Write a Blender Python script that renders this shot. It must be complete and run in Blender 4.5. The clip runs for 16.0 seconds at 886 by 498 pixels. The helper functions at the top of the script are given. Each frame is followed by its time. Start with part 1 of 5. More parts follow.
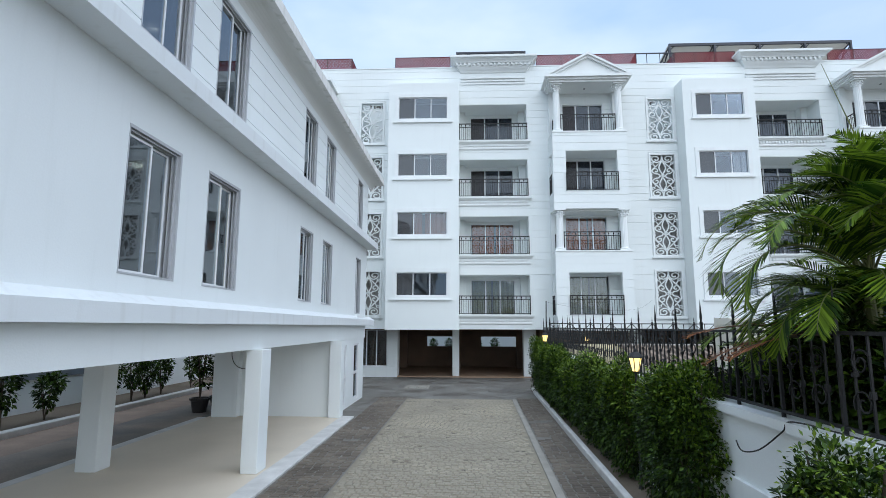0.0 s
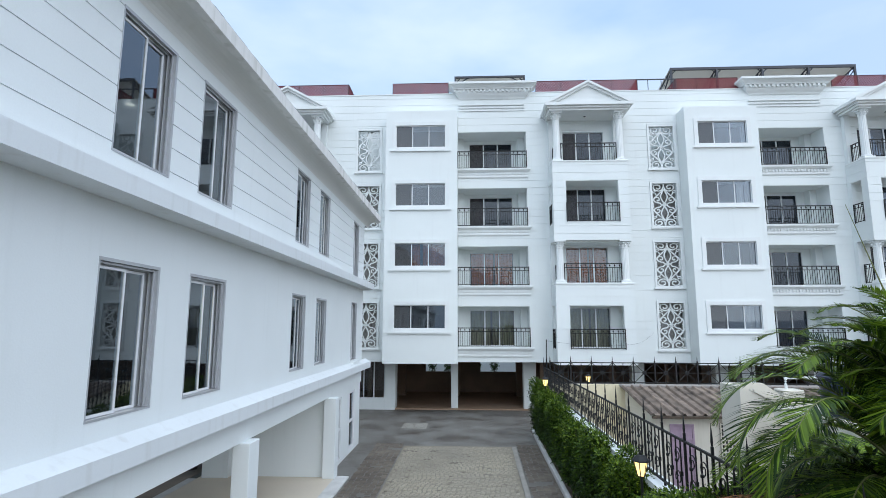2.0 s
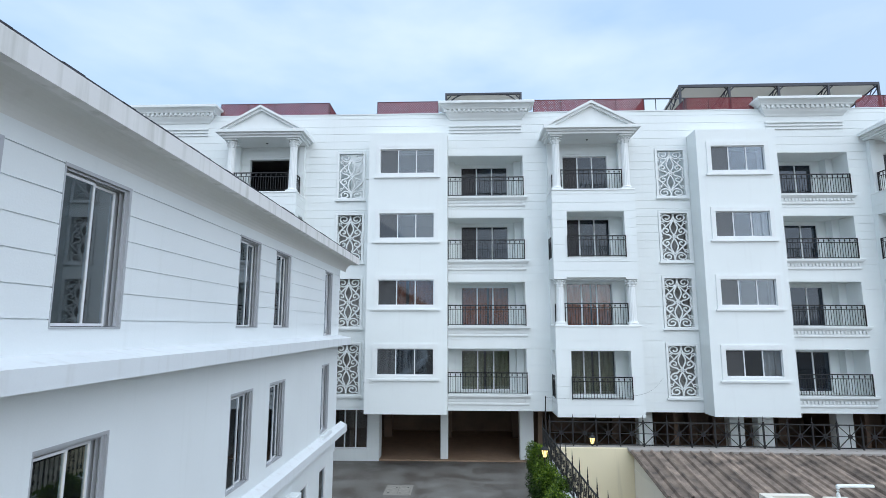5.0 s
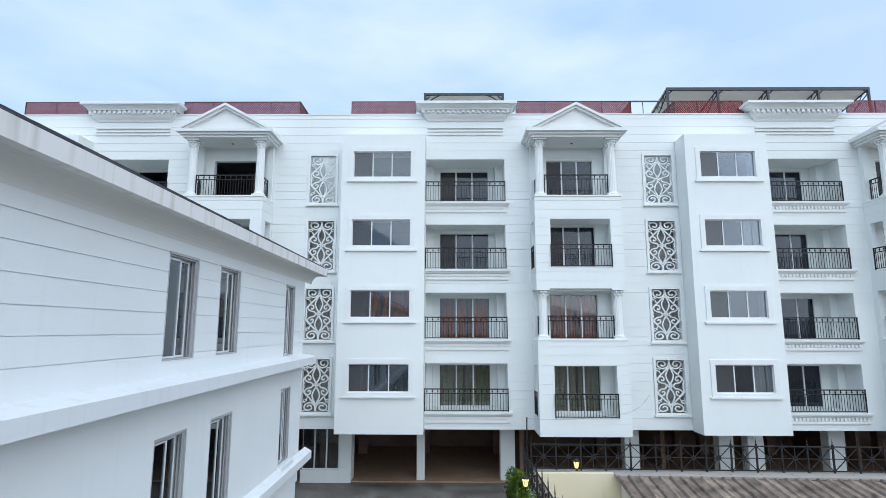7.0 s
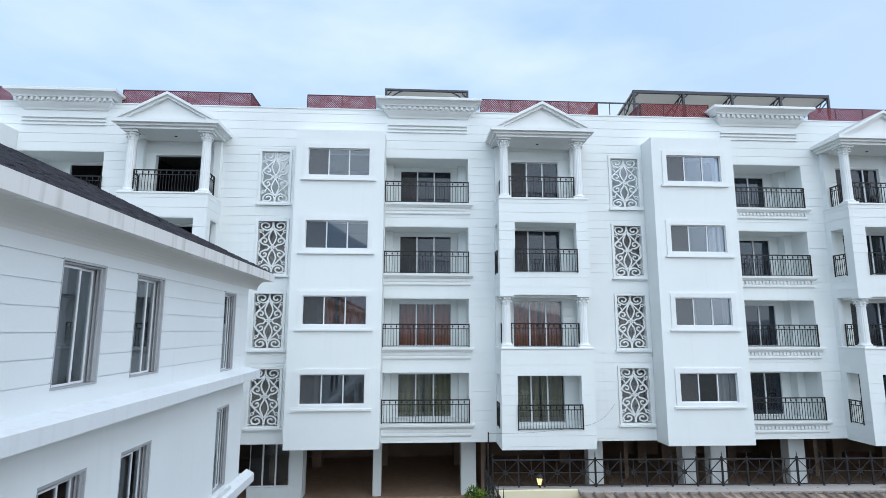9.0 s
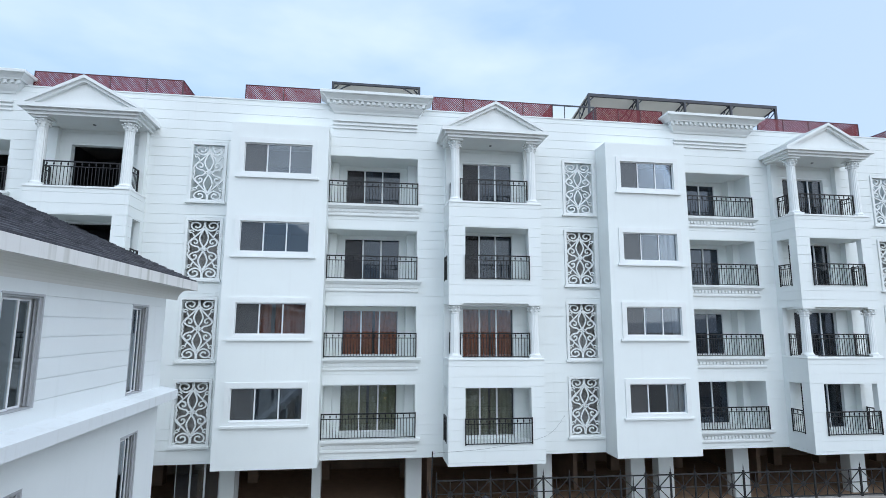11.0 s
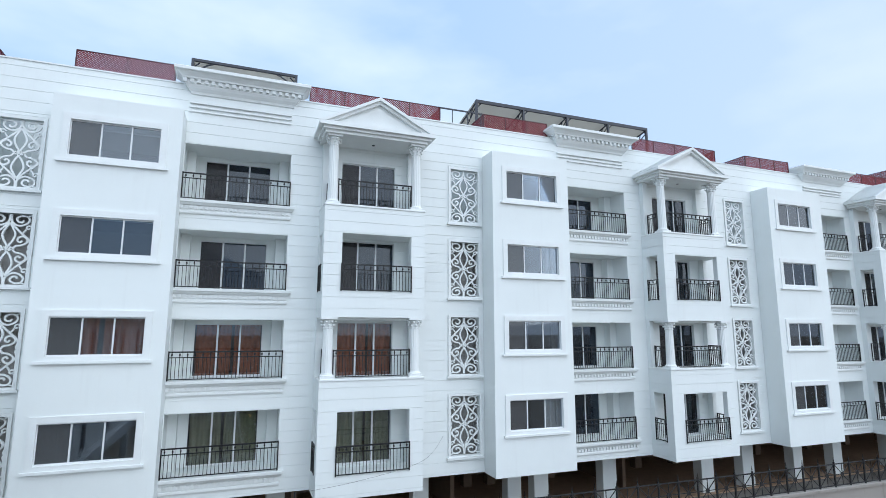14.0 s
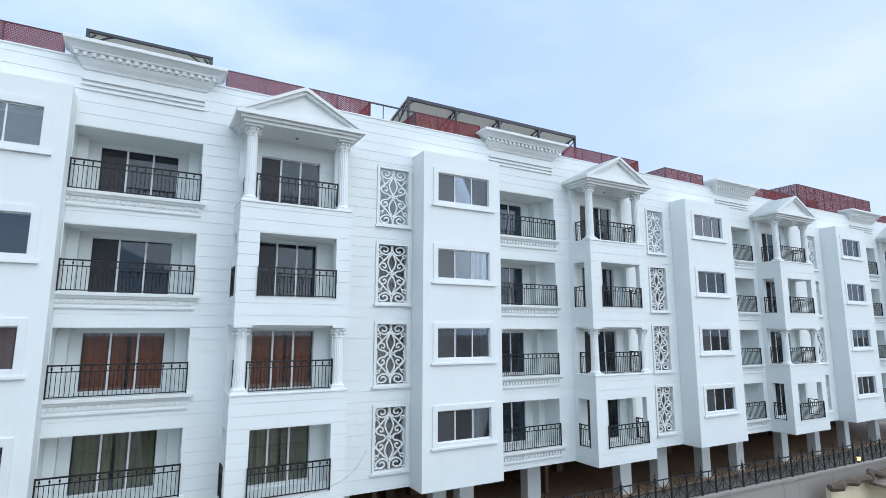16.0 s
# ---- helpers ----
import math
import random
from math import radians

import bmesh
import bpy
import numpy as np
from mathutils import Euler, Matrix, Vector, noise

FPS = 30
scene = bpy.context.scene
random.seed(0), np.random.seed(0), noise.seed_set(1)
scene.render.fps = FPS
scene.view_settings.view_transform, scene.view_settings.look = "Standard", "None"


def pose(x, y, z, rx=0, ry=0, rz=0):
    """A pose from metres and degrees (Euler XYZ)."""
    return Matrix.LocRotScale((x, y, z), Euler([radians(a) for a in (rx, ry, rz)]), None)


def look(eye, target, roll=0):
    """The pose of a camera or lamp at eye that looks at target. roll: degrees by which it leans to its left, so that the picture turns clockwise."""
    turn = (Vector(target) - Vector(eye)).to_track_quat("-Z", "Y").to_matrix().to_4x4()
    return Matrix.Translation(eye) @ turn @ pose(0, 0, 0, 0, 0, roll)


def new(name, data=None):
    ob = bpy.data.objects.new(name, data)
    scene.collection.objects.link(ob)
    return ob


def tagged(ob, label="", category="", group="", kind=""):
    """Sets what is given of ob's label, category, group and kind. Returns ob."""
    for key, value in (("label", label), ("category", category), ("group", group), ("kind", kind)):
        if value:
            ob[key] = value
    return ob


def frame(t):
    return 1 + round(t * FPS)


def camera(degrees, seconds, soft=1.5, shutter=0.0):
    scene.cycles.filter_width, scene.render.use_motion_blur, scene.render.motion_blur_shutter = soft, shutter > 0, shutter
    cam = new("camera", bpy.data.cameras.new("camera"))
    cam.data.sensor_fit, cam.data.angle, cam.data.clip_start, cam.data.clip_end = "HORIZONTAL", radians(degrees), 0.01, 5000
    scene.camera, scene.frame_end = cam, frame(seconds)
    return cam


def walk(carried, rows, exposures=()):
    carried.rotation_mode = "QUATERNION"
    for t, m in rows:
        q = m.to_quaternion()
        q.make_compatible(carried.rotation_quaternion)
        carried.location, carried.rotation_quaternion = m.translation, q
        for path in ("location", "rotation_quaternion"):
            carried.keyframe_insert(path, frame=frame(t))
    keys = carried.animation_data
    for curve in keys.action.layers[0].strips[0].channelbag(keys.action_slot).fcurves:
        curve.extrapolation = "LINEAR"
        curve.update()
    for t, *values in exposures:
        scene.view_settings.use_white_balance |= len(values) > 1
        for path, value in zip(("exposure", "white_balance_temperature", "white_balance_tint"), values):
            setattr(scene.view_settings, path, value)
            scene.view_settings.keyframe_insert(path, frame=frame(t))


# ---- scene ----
import functools

cam = camera(79.6, 16.0, soft=0.8)
PATH = [
    (0, (-0.025, 0.039, 2.665), (-0.115, 2.016, 2.953), 0.2),
    (0.5, (-0.01, 0.076, 3.031), (-0.098, 2.054, 3.318), 0.2),
    (1, (-0.004, 0.093, 3.452), (-0.09, 2.07, 3.738), 0.2),
    (1.5, (0.014, 0.162, 3.868), (-0.074, 2.139, 4.157), 0.1),
    (2, (0.033, 0.258, 4.277), (-0.056, 2.236, 4.566), 0.1),
    (2.5, (0.024, 0.473, 4.693), (-0.066, 2.45, 4.981), 0.1),
    (3, (0.041, 0.751, 5.082), (-0.048, 2.728, 5.368), 0.1),
    (3.5, (0.09, 1.13, 5.439), (0.001, 3.107, 5.727), 0.1),
    (4, (0.15, 1.578, 5.772), (0.062, 3.556, 6.06), 0.1),
    (6.5, (0.532, 3.504, 6.696), (0.494, 5.482, 6.993), 0.1),
    (7, (0.586, 3.776, 6.769), (0.568, 5.754, 7.067), 0.1),
    (7.5, (0.598, 4.07, 6.834), (0.618, 6.048, 7.133), 0.1),
    (8, (0.679, 4.322, 6.916), (0.732, 6.299, 7.214), 0.1),
    (8.5, (0.747, 4.593, 6.993), (0.83, 6.569, 7.292), 0.1),
    (9, (0.789, 4.885, 7.066), (0.903, 6.859, 7.366), 0.1),
    (11.5, (1.349, 6.168, 7.66), (1.694, 8.117, 7.947), 0.3),
    (12, (1.443, 6.436, 7.749), (1.87, 8.369, 8.038), 0.3),
    (12.5, (1.495, 6.719, 7.819), (2.002, 8.631, 8.112), 0.3),
    (13, (1.565, 6.989, 7.881), (2.143, 8.88, 8.177), 0.2),
    (13.5, (1.6, 7.243, 7.955), (2.244, 9.112, 8.254), 0.2),
    (14, (1.673, 7.481, 8.021), (2.377, 9.328, 8.323), 0.1),
    (14.5, (1.733, 7.715, 8.102), (2.497, 9.539, 8.406), 0.1),
    (15, (1.795, 7.948, 8.154), (2.621, 9.743, 8.46), 0.1),
    (15.5, (1.839, 8.194, 8.228), (2.731, 9.958, 8.534), 0.2),
    (16, (1.882, 8.428, 8.305), (2.844, 10.155, 8.608), 0.1),
]
walk(cam, [(t, look(eye, target, roll)) for t, eye, target, roll in PATH], exposures=[(0, 0.93, 6180, 7), (16, 0.93, 6130, 7)])

# world: bright overcast sky with thin cloud
world = bpy.data.worlds.new("sky")
scene.world = world
world.use_nodes = True
wn, wl = world.node_tree.nodes, world.node_tree.links
wn.clear()
w_out = wn.new("ShaderNodeOutputWorld")
w_bg = wn.new("ShaderNodeBackground")
w_sky = wn.new("ShaderNodeTexSky")
w_sky.sky_type, w_sky.sun_disc = "NISHITA", False
SUN_ELEVATION, SUN_AZIMUTH = radians(48), radians(153)
w_sky.sun_elevation, w_sky.sun_rotation = SUN_ELEVATION, SUN_AZIMUTH
w_coord = wn.new("ShaderNodeTexCoord")
w_map = wn.new("ShaderNodeMapping")
w_map.inputs["Scale"].default_value = (1.0, 1.0, 2.6)
w_noise = wn.new("ShaderNodeTexNoise")
w_noise.inputs["Scale"].default_value, w_noise.inputs["Detail"].default_value, w_noise.inputs["Roughness"].default_value = 2.2, 5.0, 0.5
w_ramp = wn.new("ShaderNodeValToRGB")
w_ramp.color_ramp.elements[0].position, w_ramp.color_ramp.elements[0].color = 0.38, (3.35, 4.6, 6.6, 1)
w_ramp.color_ramp.elements[1].position, w_ramp.color_ramp.elements[1].color = 0.70, (5.75, 6.45, 7.2, 1)
w_mix = wn.new("ShaderNodeMix")
w_mix.data_type = "RGBA"
w_mix.inputs[0].default_value = 0.85
wl.new(w_coord.outputs["Generated"], w_map.inputs["Vector"])
wl.new(w_map.outputs["Vector"], w_noise.inputs["Vector"])
wl.new(w_noise.outputs["Fac"], w_ramp.inputs["Fac"])
wl.new(w_ramp.outputs["Color"], w_mix.inputs[7])
wl.new(w_sky.outputs["Color"], w_mix.inputs[6])
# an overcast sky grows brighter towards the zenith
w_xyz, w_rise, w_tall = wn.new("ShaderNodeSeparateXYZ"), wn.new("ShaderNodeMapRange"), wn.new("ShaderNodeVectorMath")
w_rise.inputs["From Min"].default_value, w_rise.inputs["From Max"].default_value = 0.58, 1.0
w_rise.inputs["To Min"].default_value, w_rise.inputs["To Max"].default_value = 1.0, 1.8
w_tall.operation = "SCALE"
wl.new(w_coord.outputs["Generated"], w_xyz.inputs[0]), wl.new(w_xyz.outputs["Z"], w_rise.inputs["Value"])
# paler, faintly violet haze towards the east
w_east, w_haze = wn.new("ShaderNodeMapRange"), wn.new("ShaderNodeMix")
w_east.inputs["From Min"].default_value, w_east.inputs["From Max"].default_value = 0.25, 0.95
w_east.inputs["To Max"].default_value = 0.6
w_haze.data_type = "RGBA"
w_haze.inputs[7].default_value = (4.75, 5.25, 6.75, 1)
wl.new(w_xyz.outputs["X"], w_east.inputs["Value"]), wl.new(w_east.outputs["Result"], w_haze.inputs[0])
wl.new(w_mix.outputs[2], w_haze.inputs[6]), wl.new(w_haze.outputs[2], w_tall.inputs[0])
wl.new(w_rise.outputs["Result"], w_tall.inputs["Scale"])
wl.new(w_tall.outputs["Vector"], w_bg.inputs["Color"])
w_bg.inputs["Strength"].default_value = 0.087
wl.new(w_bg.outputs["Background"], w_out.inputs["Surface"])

sun = new("sun", bpy.data.lights.new("sun", "SUN"))
sun.data.energy, sun.data.angle, sun.data.color = 1.10, radians(95), (1.0, 0.96, 0.91)
sun.matrix_basis = look((0, 0, 40), (0 - 40 * math.cos(SUN_ELEVATION) * math.sin(SUN_AZIMUTH), 0 - 40 * math.cos(SUN_ELEVATION) * math.cos(SUN_AZIMUTH), 40 - 40 * math.sin(SUN_ELEVATION)))


# ---- materials ----
def rgb(c):
    return (c[0], c[1], c[2], 1)


def material(name, base, rough=0.6, metal=0.0, vary=0.12, scale=3.0, fine=60.0, bump=0.1, other=None, random_tone=0.0, spec=0.5, island=0.0, damp=None):
    """A surface with stains at a large scale and grain at a small one."""
    m = bpy.data.materials.new(name)
    m.use_nodes = True
    n, l = m.node_tree.nodes, m.node_tree.links
    b = n["Principled BSDF"]
    b.inputs["Roughness"].default_value, b.inputs["Metallic"].default_value = rough, metal
    b.inputs["Specular IOR Level"].default_value = spec
    tc = n.new("ShaderNodeTexCoord")
    big, small = n.new("ShaderNodeTexNoise"), n.new("ShaderNodeTexNoise")
    big.inputs["Scale"].default_value, big.inputs["Detail"].default_value = scale, 6
    small.inputs["Scale"].default_value, small.inputs["Detail"].default_value = fine, 4
    l.new(tc.outputs["Object"], big.inputs["Vector"]), l.new(tc.outputs["Object"], small.inputs["Vector"])
    ramp = n.new("ShaderNodeValToRGB")
    ramp.color_ramp.elements[0].position, ramp.color_ramp.elements[1].position = 0.3, 0.7
    dark = other or tuple(c * (1 - vary) for c in base)
    ramp.color_ramp.elements[0].color, ramp.color_ramp.elements[1].color = rgb(dark), rgb(base)
    l.new(big.outputs["Fac"], ramp.inputs["Fac"])
    if damp:
        wet = n.new("ShaderNodeMapRange")
        wet.inputs["From Min"].default_value, wet.inputs["From Max"].default_value = 0.38, 0.6
        wet.inputs["To Min"].default_value, wet.inputs["To Max"].default_value = damp
        l.new(big.outputs["Fac"], wet.inputs["Value"]), l.new(wet.outputs["Result"], b.inputs["Roughness"])
    mix = n.new("ShaderNodeMix")
    mix.data_type, mix.blend_type = "RGBA", "MULTIPLY"
    grain = n.new("ShaderNodeMapRange")
    grain.inputs["To Min"].default_value, grain.inputs["To Max"].default_value = 1 - vary, 1.0 + vary * 0.3
    l.new(small.outputs["Fac"], grain.inputs["Value"])
    l.new(ramp.outputs["Color"], mix.inputs[6]), l.new(grain.outputs["Result"], mix.inputs[7])
    mix.inputs[0].default_value = 1.0
    out = mix.outputs[2]
    if random_tone:
        info, tone, mul = n.new("ShaderNodeObjectInfo"), n.new("ShaderNodeMapRange"), n.new("ShaderNodeMix")
        tone.inputs["To Min"].default_value, tone.inputs["To Max"].default_value = 1 - random_tone, 1 + random_tone
        mul.data_type, mul.blend_type = "RGBA", "MULTIPLY"
        mul.inputs[0].default_value = 1.0
        l.new(info.outputs["Random"], tone.inputs["Value"]), l.new(out, mul.inputs[6]), l.new(tone.outputs["Result"], mul.inputs[7])
        out = mul.outputs[2]
    if island:
        geo, tone, mul = n.new("ShaderNodeNewGeometry"), n.new("ShaderNodeMapRange"), n.new("ShaderNodeMix")
        tone.inputs["To Min"].default_value, tone.inputs["To Max"].default_value = 1 - island, 1 + island
        mul.data_type, mul.blend_type = "RGBA", "MULTIPLY"
        mul.inputs[0].default_value = 1.0
        l.new(geo.outputs["Random Per Island"], tone.inputs["Value"]), l.new(out, mul.inputs[6]), l.new(tone.outputs["Result"], mul.inputs[7])
        out = mul.outputs[2]
    l.new(out, b.inputs["Base Color"])
    if bump:
        bm_ = n.new("ShaderNodeBump")
        bm_.inputs["Strength"].default_value, bm_.inputs["Distance"].default_value = bump, 0.01
        l.new(small.outputs["Fac"], bm_.inputs["Height"]), l.new(bm_.outputs["Normal"], b.inputs["Normal"])
    return m


def weathered(name, base, streak, amount=0.5, rough=0.7, start=0.58):
    """Painted plaster with faint vertical rain streaks and blotches."""
    m = material(name, base, rough, vary=0.035, scale=0.7, fine=45, bump=0.12)
    n, l = m.node_tree.nodes, m.node_tree.links
    b = n["Principled BSDF"]
    src = b.inputs["Base Color"].links[0].from_socket
    tc, mp, nz, rp, mx = n.new("ShaderNodeTexCoord"), n.new("ShaderNodeMapping"), n.new("ShaderNodeTexNoise"), n.new("ShaderNodeValToRGB"), n.new("ShaderNodeMix")
    mp.inputs["Scale"].default_value = (5.0, 5.0, 0.35)
    nz.inputs["Scale"].default_value, nz.inputs["Detail"].default_value = 1.0, 5
    rp.color_ramp.elements[0].position, rp.color_ramp.elements[1].position = start, start + 0.27
    rp.color_ramp.elements[1].color = (amount, amount, amount, 1)
    mx.data_type = "RGBA"
    mx.inputs[7].default_value = rgb(streak)
    l.new(tc.outputs["Object"], mp.inputs["Vector"]), l.new(mp.outputs["Vector"], nz.inputs["Vector"]), l.new(nz.outputs["Fac"], rp.inputs["Fac"])
    l.new(rp.outputs["Color"], mx.inputs[0]), l.new(src, mx.inputs[6]), l.new(mx.outputs[2], b.inputs["Base Color"])
    return m


def glass(name, tint, opacity, ior=2.2, body_color=(0.05, 0.055, 0.06)):
    """Tinted window glass: part lets through, the rest mirrors more at a slant."""
    m = bpy.data.materials.new(name)
    m.use_nodes = True
    n, l = m.node_tree.nodes, m.node_tree.links
    n.clear()
    out, mix, tr, gl, fr, body, mix0 = (n.new("ShaderNode" + k) for k in ("OutputMaterial", "MixShader", "BsdfTransparent", "BsdfGlossy", "Fresnel", "BsdfDiffuse", "MixShader"))
    tr.inputs["Color"].default_value = rgb(tint)
    body.inputs["Color"].default_value = rgb(body_color)
    gl.inputs["Roughness"].default_value, gl.inputs["Color"].default_value = 0.02, (0.86, 0.93, 1.0, 1)
    fr.inputs["IOR"].default_value = ior
    mix0.inputs[0].default_value = opacity
    l.new(tr.outputs[0], mix0.inputs[1]), l.new(body.outputs[0], mix0.inputs[2])
    l.new(fr.outputs[0], mix.inputs[0]), l.new(mix0.outputs[0], mix.inputs[1]), l.new(gl.outputs[0], mix.inputs[2])
    l.new(mix.outputs[0], out.inputs["Surface"])
    return m


def emitter(name, color, strength):
    m = bpy.data.materials.new(name)
    m.use_nodes = True
    b = m.node_tree.nodes["Principled BSDF"]
    b.inputs["Base Color"].default_value = rgb(color)
    b.inputs["Emission Color"].default_value, b.inputs["Emission Strength"].default_value = rgb(color), strength
    return m


def leaf_material(name, light, dark, rough=0.45, through_=0.12):
    m = bpy.data.materials.new(name)
    m.use_nodes = True
    n, l = m.node_tree.nodes, m.node_tree.links
    b = n["Principled BSDF"]
    b.inputs["Roughness"].default_value = rough
    b.inputs["Specular IOR Level"].default_value = 0.22
    geo, ramp = n.new("ShaderNodeNewGeometry"), n.new("ShaderNodeValToRGB")
    ramp.color_ramp.elements[0].color, ramp.color_ramp.elements[1].color = rgb(dark), rgb(light)
    ramp.color_ramp.elements[0].position = 0.3
    l.new(geo.outputs["Random Per Island"], ramp.inputs["Fac"])
    l.new(ramp.outputs["Color"], b.inputs["Base Color"])
    thin, mix, out = n.new("ShaderNodeBsdfTranslucent"), n.new("ShaderNodeMixShader"), n["Material Output"]
    mix.inputs[0].default_value = through_
    l.new(ramp.outputs["Color"], thin.inputs["Color"])
    l.new(b.outputs[0], mix.inputs[1]), l.new(thin.outputs[0], mix.inputs[2]), l.new(mix.outputs[0], out.inputs["Surface"])
    return m


M_WHITE = weathered("white_facade_paint", (0.785, 0.82, 0.808), (0.62, 0.63, 0.62), 0.24)
M_WHITE_L = weathered("white_wall_paint", (0.785, 0.82, 0.818), (0.60, 0.63, 0.61), 0.28)
M_TRIM = material("white_moulding", (0.785, 0.81, 0.80), 0.55, vary=0.05, scale=2, fine=30, bump=0.05)
M_SCREEN = material("white_lattice_paint", (0.785, 0.81, 0.80), 0.5, vary=0.04, bump=0.03)
M_FASCIA = weathered("fascia_concrete_paint", (0.77, 0.76, 0.735), (0.40, 0.40, 0.34), 0.75, 0.7, 0.49)
M_COVE = weathered("cove_plaster", (0.70, 0.70, 0.665), (0.52, 0.52, 0.46), 0.35, 0.75)
M_BAND = weathered("dusty_band_paint", (0.725, 0.755, 0.765), (0.50, 0.495, 0.465), 0.42, 0.7, 0.54)
# darker copy for the lower shaft: its shade is put into the colour
M_SHAFT_SHADE = weathered("shaded_shaft_plaster", (0.42, 0.415, 0.40), (0.17, 0.17, 0.16), 0.5, 0.9)
M_CREAM = weathered("cream_plaster", (0.74, 0.66, 0.46), (0.45, 0.40, 0.28), 0.6)
M_CREAM_PALE = weathered("pale_cream_plaster", (0.69, 0.65, 0.56), (0.45, 0.42, 0.34), 0.6)
M_CONCRETE = weathered("grey_brown_concrete", (0.30, 0.275, 0.25), (0.13, 0.115, 0.10), 0.7, 0.85)
M_ALU = material("white_aluminium", (0.74, 0.75, 0.76), 0.4, vary=0.04, bump=0.0)
M_ALU_GREY = material("grey_aluminium", (0.50, 0.51, 0.53), 0.35, 0.3, vary=0.06, bump=0.0)
M_IRON = material("black_iron", (0.007, 0.007, 0.008), 0.62, vary=0.2, bump=0.05)
M_STEEL = material("dark_grey_steel", (0.045, 0.05, 0.065), 0.5, vary=0.2, bump=0.05)
M_RED = material("maroon_mesh", (0.215, 0.014, 0.024), 0.6, vary=0.25, scale=1.5)
M_RED_DARK = material("dark_maroon_steel", (0.075, 0.02, 0.025), 0.5, vary=0.2)
# unseen roof deck, made pale to reflect light up under the canopies
M_ROOF_BOUNCE = material("pale_bounce_deck", (0.46, 0.43, 0.39), 0.8, vary=0.25, scale=0.8, bump=0.2)
M_GLASS = glass("grey_glass", (0.76, 0.80, 0.84), 0.07, 1.75)
M_GLASS_DOOR = glass("door_glass", (0.90, 0.91, 0.91), 0.02, 1.6)
M_GLASS_BLUE = glass("blue_tinted_glass", (0.45, 0.50, 0.57), 0.30, 1.55, (0.030, 0.040, 0.055))
M_FLYSCREEN = glass("brown_fly_screen", (0.75, 0.72, 0.70), 0.74, 1.25, (0.056, 0.053, 0.055))
M_FLYSCREEN_W = glass("grey_fly_screen", (0.75, 0.72, 0.70), 0.80, 1.55, (0.076, 0.078, 0.081))
M_GLASS_L = glass("tinted_glass", (0.50, 0.51, 0.51), 0.12)
# dark grey puts the dimness of unlit rooms into their surfaces
M_ROOM_DIM = material("dim_room_plaster", (0.18, 0.187, 0.20), 0.8, vary=0.1)
# near-black stand-in for the shade behind the cottage grille
M_VENT_SHADE = material("vent_shade_paint", (0.05, 0.05, 0.05), 0.9, vary=0.2)
M_CURTAIN_RED = material("rust_curtain", (0.40, 0.13, 0.06), 0.9, vary=0.25, scale=6)
M_CURTAIN_OLIVE = material("olive_curtain", (0.31, 0.32, 0.225), 0.9, vary=0.2, scale=6)
M_CURTAIN_GREY = material("grey_curtain", (0.24, 0.25, 0.28), 0.9, vary=0.2, scale=6)
M_CURTAIN_WHITE = material("white_curtain", (0.66, 0.66, 0.64), 0.9, vary=0.1, scale=6)
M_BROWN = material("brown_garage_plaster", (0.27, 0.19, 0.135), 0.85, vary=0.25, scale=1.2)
M_TILE = material("brown_floor_tile", (0.40, 0.27, 0.18), 0.6, vary=0.2)
M_BEIGE = material("beige_floor", (0.66, 0.58, 0.47), 0.55, vary=0.10, scale=0.8, bump=0.05)
M_ASPHALT = material("dark_paving", (0.212, 0.205, 0.187), 0.8, vary=0.35, scale=0.9, fine=22, bump=0.5, other=(0.10, 0.084, 0.069), damp=(0.38, 0.85))
M_DUST = material("dusty_gravel", (0.31, 0.25, 0.20), 0.9, vary=0.35, scale=0.55, fine=25, bump=0.5, other=(0.13, 0.125, 0.12))
M_COVER = material("worn_cover_plate", (0.34, 0.32, 0.28), 0.75, vary=0.3, scale=6, bump=0.3)
M_STONE = material("granite_setts", (0.39, 0.345, 0.265), 0.9, vary=0.3, scale=0.45, fine=26, bump=0.5, other=(0.27, 0.245, 0.20), random_tone=0.06, island=0.07)
M_DARK_STONE = material("dark_setts", (0.195, 0.165, 0.13), 0.75, vary=0.3, scale=0.8, fine=30, bump=0.4, other=(0.085, 0.068, 0.052), island=0.22)
M_JOINT = material("sandy_joint", (0.29, 0.255, 0.195), 0.9, vary=0.3, bump=0.4)
M_EARTH = material("earth", (0.19, 0.15, 0.11), 0.95, vary=0.35, scale=0.5, bump=0.5)
M_CEMENT = material("pale_cement", (0.33, 0.31, 0.275), 0.85, vary=0.25, scale=2.5, bump=0.3)
M_KERB = material("white_kerb_paint", (0.68, 0.67, 0.65), 0.7, vary=0.22, scale=3, bump=0.2)
M_SHINGLE = material("dark_shingle", (0.075, 0.075, 0.09), 0.85, vary=0.45, scale=5, fine=40, bump=0.4, random_tone=0.1, island=0.35)
M_CORR = material("weathered_fibre_sheet", (0.33, 0.255, 0.20), 0.9, vary=0.45, scale=2.2, fine=30, bump=0.4, other=(0.10, 0.078, 0.064), random_tone=0.32)
M_LILAC = material("lilac_painted_wood", (0.46, 0.34, 0.44), 0.6, vary=0.15, scale=8)
M_LEAF = leaf_material("hedge_leaf", (0.070, 0.130, 0.012), (0.007, 0.021, 0.0035))
M_LEAF_NEW = leaf_material("young_leaf", (0.19, 0.28, 0.022), (0.04, 0.085, 0.008))
M_CANVAS = leaf_material("translucent_canopy_sheet", (0.80, 0.78, 0.73), (0.74, 0.72, 0.67), 0.7, 0.4)
M_PALM = leaf_material("palm_leaf", (0.22, 0.33, 0.025), (0.016, 0.045, 0.005), 0.45, 0.3)
